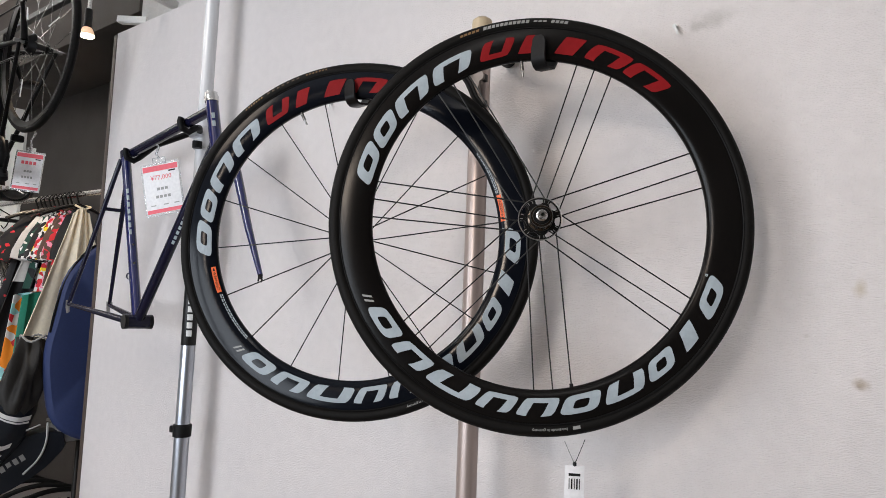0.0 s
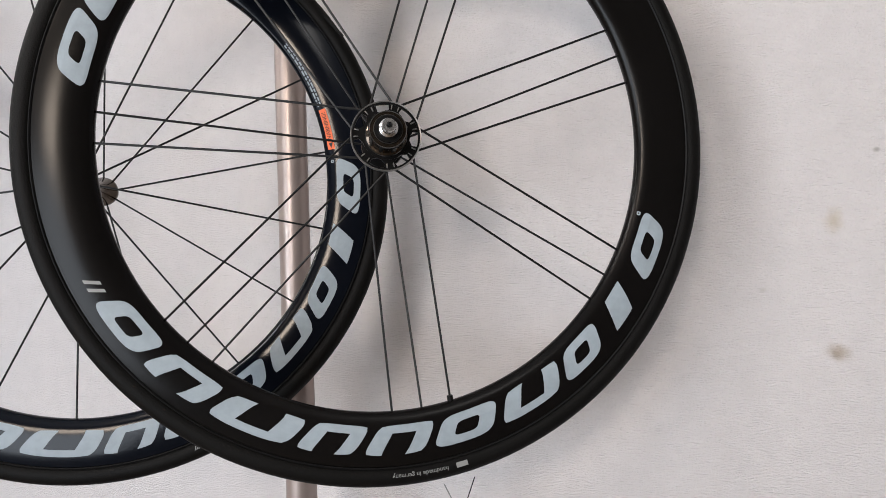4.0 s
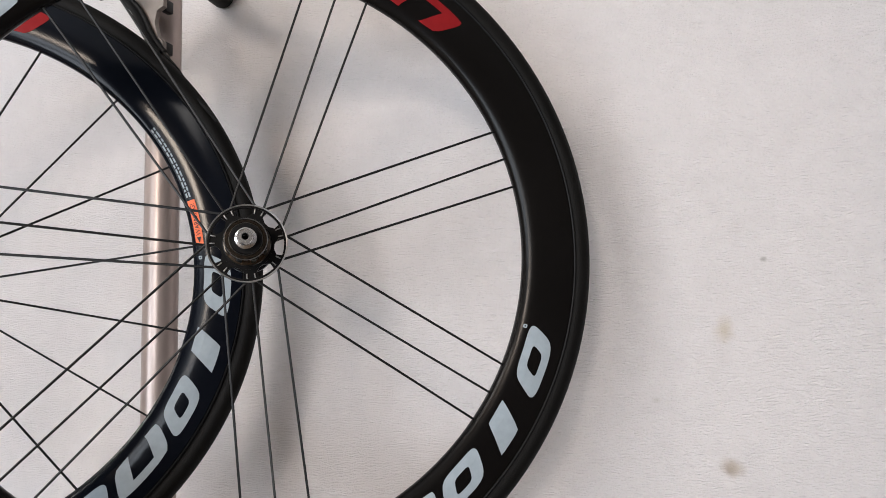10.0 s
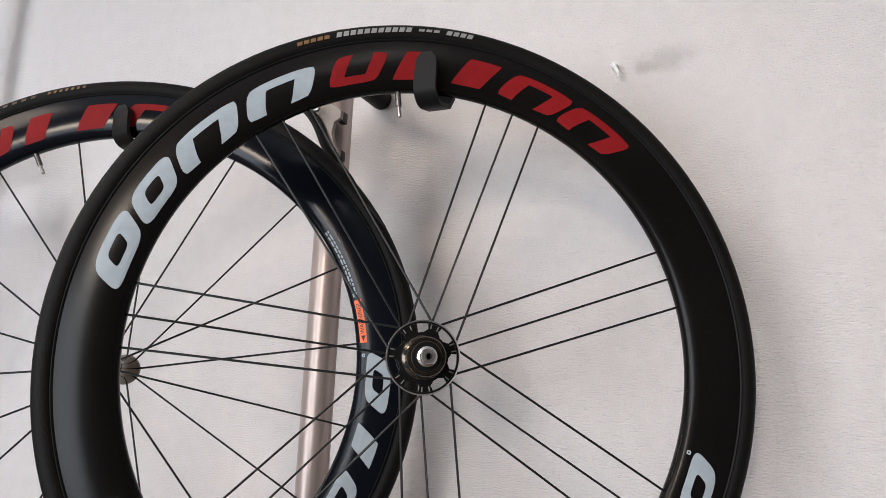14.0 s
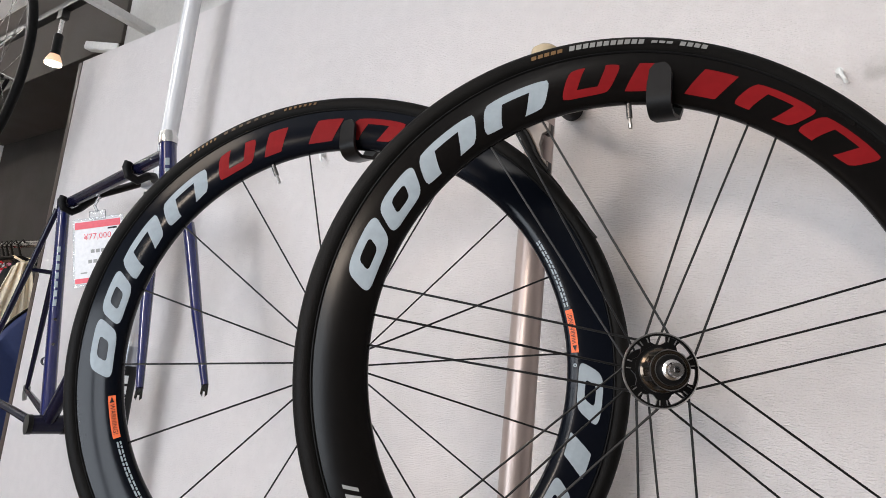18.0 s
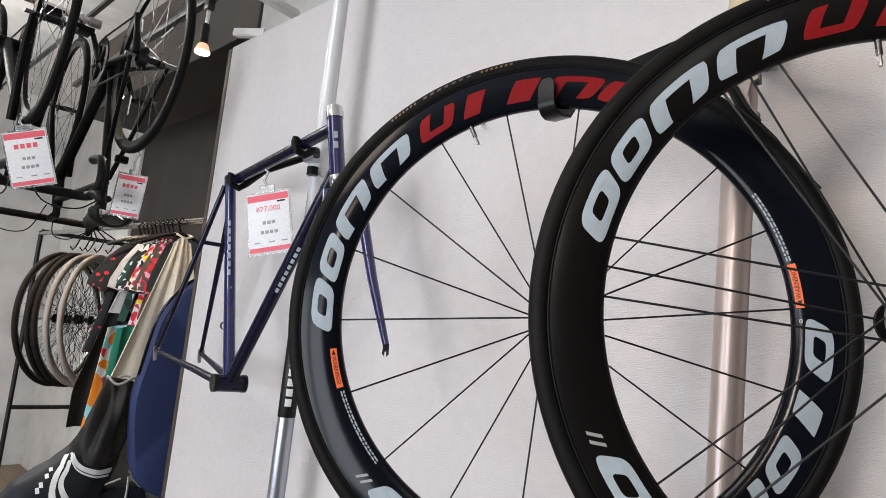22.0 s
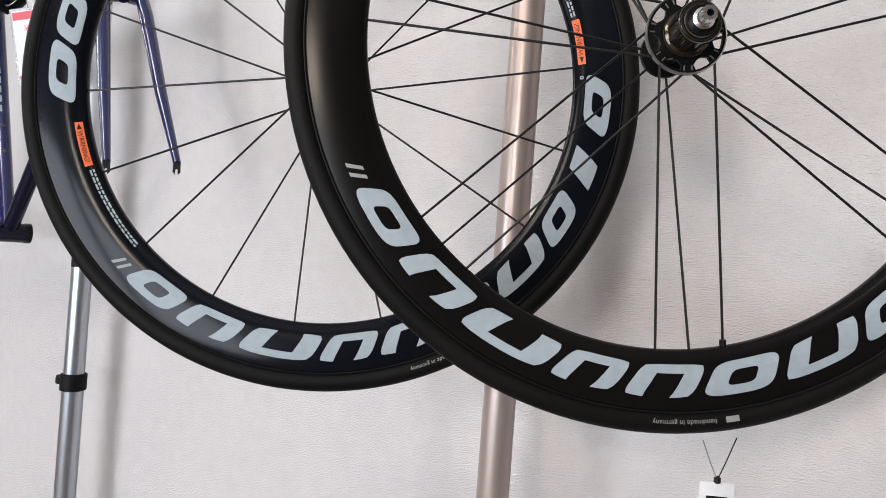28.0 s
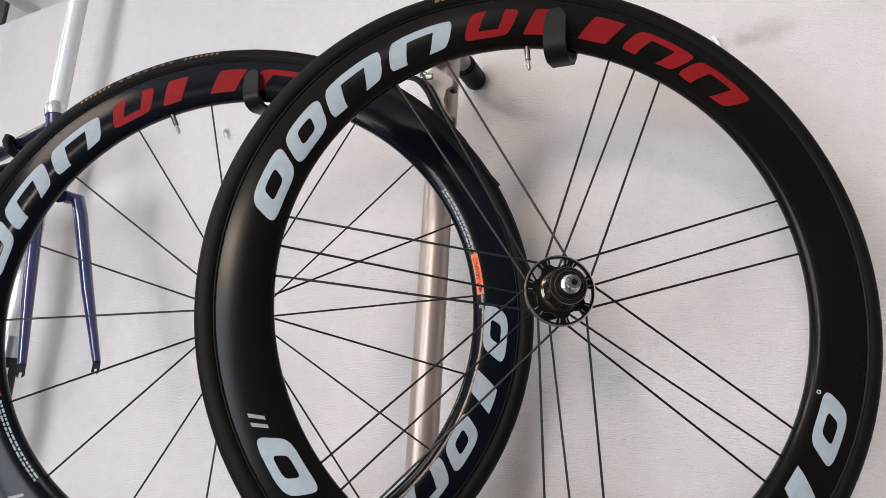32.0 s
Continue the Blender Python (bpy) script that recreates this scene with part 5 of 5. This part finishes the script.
def sack_point(path, radii, s, th, folds=0.0, count=7, squash=0.8):
    """A point on a soft sack round a path: s along it, th about it (0 towards +x)."""
    n = len(path) - 1
    x = min(max(s, 0.0), 0.9999) * n
    i, w = int(x), x - int(x)
    p = Vector(path[i]).lerp(Vector(path[i + 1]), w)
    d0 = Vector(path[min(i + 1, n)]) - Vector(path[max(i - 1, 0)])
    d1 = Vector(path[min(i + 2, n)]) - Vector(path[i])
    d = d0.normalized().lerp(d1.normalized(), w).normalized()
    e1 = Vector((1, 0, 0))
    e1 = (e1 - d * e1.dot(d)).normalized()
    e2 = e1.cross(d)
    w = w * w * (3 - 2 * w) * 0.5 + w * 0.5
    r = radii[i] * (1 - w) + radii[i + 1] * w
    r *= 1 + folds * (0.25 + s) * (math.sin(count * th + 3 * s) + 0.5 * math.sin((count * 2 - 1) * th + 1 - 5 * s)) + 0.015 * math.sin(3 * th + 14 * s)
    return p + r * (squash * math.cos(th) * e1 + math.sin(th) * e2)


def sack(path, radii, folds=0.0, count=7, nu=36, nv=56, squash=0.8):
    bm = bmesh.new()
    rows = [[bm.verts.new(sack_point(path, radii, i / nu, 2 * math.pi * k / nv, folds, count, squash)) for k in range(nv)] for i in range(nu + 1)]
    for a, b in zip(rows, rows[1:]):
        for k in range(nv):
            bm.faces.new((a[k], a[(k + 1) % nv], b[(k + 1) % nv], b[k]))
    bm.faces.new(rows[0][::-1]), bm.faces.new(rows[-1])
    bmesh.ops.recalc_face_normals(bm, faces=bm.faces)
    return bm


def sack_stripe(path, radii, way, width, folds=0.0):
    """A printed band along (s, degrees) points on the sack."""
    bm = bmesh.new()
    rows = []
    way = [(p[0], p[1]) for p in smooth([(u, a, 0.0) for u, a in way], 5)]
    n = 6 * (len(way) - 1)
    for i in range(n + 1):
        x = min(i / 6, len(way) - 1.0001)
        k, w = int(x), x - int(x)
        s, a = (way[k][q] * (1 - w) + way[k + 1][q] * w for q in (0, 1))
        ds, da = way[k + 1][0] - way[k][0], radians(way[k + 1][1] - way[k][1]) * 0.2
        ln = math.hypot(ds, da)
        ns, na = -da / ln, ds / ln / 0.2
        rows.append([bm.verts.new(sack_point(path, [r + 0.0022 for r in radii], s + ns * width * u, radians(a) + na * width * u, folds)) for u in (-0.5, 0, 0.5)])
    for a, b in zip(rows, rows[1:]):
        for k in range(2):
            bm.faces.new((a[k], a[k + 1], b[k + 1], b[k]))
    return bm


SACK = [(-0.004, -0.475, 0.9), (0.0, -0.455, 0.88), (0.0, -0.4, 0.858), (0.0, -0.33, 0.868), (0.0, -0.25, 0.905), (0.0, -0.18, 0.965), (-0.01, -0.13, 1.045), (-0.02, -0.105, 1.125), (-0.03, -0.09, 1.2)]
SACK_R = [0.006, 0.034, 0.08, 0.112, 0.118, 0.106, 0.086, 0.064, 0.05]
kb = thing("striped_bag", Matrix.Translation((-2.50, 0, 0)), "glossy blue-black vinyl wheel bag with white curved stripes", "bag")
part("bag_body", sack(SACK, SACK_R, 0.02), BLACKBAG, kb)
for way, wd in ((((0.71, 60), (0.67, 30), (0.68, -3), (0.72, -42)), 0.020), (((0.69, 66), (0.58, 45), (0.51, 24), (0.49, -3), (0.53, -36)), 0.030), (((0.67, 48), (0.57, 30), (0.54, 6), (0.55, -18), (0.59, -33)), 0.024), (((0.35, -18), (0.42, -33), (0.49, -36), (0.53, -36)), 0.042), (((0.685, 52), (0.652, 28), (0.662, -3), (0.70, -42)), 0.008)):
    part("stripe", sack_stripe(SACK, SACK_R, way, wd, 0.02), WHITEINK, kb, "white curved stripe", False)
for u, a in ((0.57, 57), (0.53, 48), (0.48, 39), (0.45, 33)):
    part("stripe", sack_stripe(SACK, SACK_R, ((u, a), (u + 0.012, a + 9)), 0.020, 0.02), WHITEINK, kb, "", False)
gb = thing("grey_bag", Matrix.Translation((-2.47, 0, 0)), "charcoal nylon bag with loose folds hanging on the rack", "bag")
NECK = [(0.0, -0.150, 1.02), (0.0, -0.140, 1.07), (0.005, -0.128, 1.13), (0.0, -0.112, 1.19), (-0.01, -0.098, 1.25), (-0.02, -0.090, 1.305)]
part("bag_body", sack(NECK, [0.050, 0.068, 0.064, 0.056, 0.048, 0.040], 0.30, 5, 48, 150), GREYBAG, gb)
part("bag_hem", tube([(0.040 * math.cos(a), -0.090 + 0.050 * math.sin(a), 1.305 + 0.012 * math.sin(3 * a)) for a in [2 * math.pi * k / 24 for k in range(25)]], 0.0045, 8), GREYINK, gb, "pale frayed hem")
lb = thing("lettered_bag", Matrix.Translation((-2.50, -0.085, 0.745)) @ Matrix.Rotation(radians(-12), 4, "Z") @ Matrix.Rotation(radians(30), 4, "X"), "black padded bag with grey print under the striped bag", "bag")
part("bag_body", bag_round(0.42, 0.165, 0.09, power=2.2), BLACKBAG, lb)
for i in range(6):
    part("print_bar", box((0.0535, -0.075 + i * 0.024, 0.094), (0.003, 0.016, 0.024), 0.0005), GREYINK, lb, "", False)
part("piping", tube(smooth([(0.050, 0.02, 0.035), (0.054, 0.09, 0.060), (0.053, 0.14, 0.105), (0.046, 0.175, 0.165)]), 0.0055, 8, flat=0.5), WHITEINK, lb, "pale piping")
part("piping", tube(smooth([(0.052, 0.02, 0.178), (0.052, 0.08, 0.182), (0.046, 0.15, 0.172)]), 0.0045, 8, flat=0.5), WHITEINK, lb, "pale piping")
bx = thing("grey_box", Matrix.Translation((-2.49, 0.07, 0.0)), "pale grey storage box on a slim stand beside the partition", "box")
part("stand_post", tube([(0, 0.05, 0.0), (0, 0.05, 0.885)], 0.012, 10), RACK, bx)
part("stand_base", lathe_z([(0.09, 0.0), (0.09, 0.01), (0.02, 0.02)], 24), RACK, bx)
part("box_body", box((0, 0, 0.925), (0.11, 0.12, 0.075), 0.018), BOXGREY, bx, "pale grey box")
part("box_lid", box((0, 0, 0.969), (0.112, 0.122, 0.014), 0.006), BOXGREY, bx)
sp = thing("stand", Matrix.Translation((-3.0, -0.17, 0)), "black upright stand under the bags", "stand")
part("upright", box((0, 0, 0.36), (0.05, 0.05, 0.72), 0.006), RACK, sp)
part("base", box((0, 0, 0.015), (0.30, 0.26, 0.03), 0.006), RACK, sp)
rd = thing("red_basin", Matrix.Translation((-2.78, -0.14, 0.0)), "red perforated plastic crate on the floor", "crate")
part("crate_body", lathe_z([(0.10, 0.0), (0.13, 0.02), (0.135, 0.33), (0.125, 0.355), (0.06, 0.375), (0.0, 0.378)], 40), REDPLASTIC, rd)
for k in range(8):
    a = 2 * math.pi * k / 8
    part("hole", tube([(0.095 * math.cos(a), 0.095 * math.sin(a), 0.358), (0.097 * math.cos(a), 0.097 * math.sin(a), 0.367)], 0.009, 10), INK, rd)
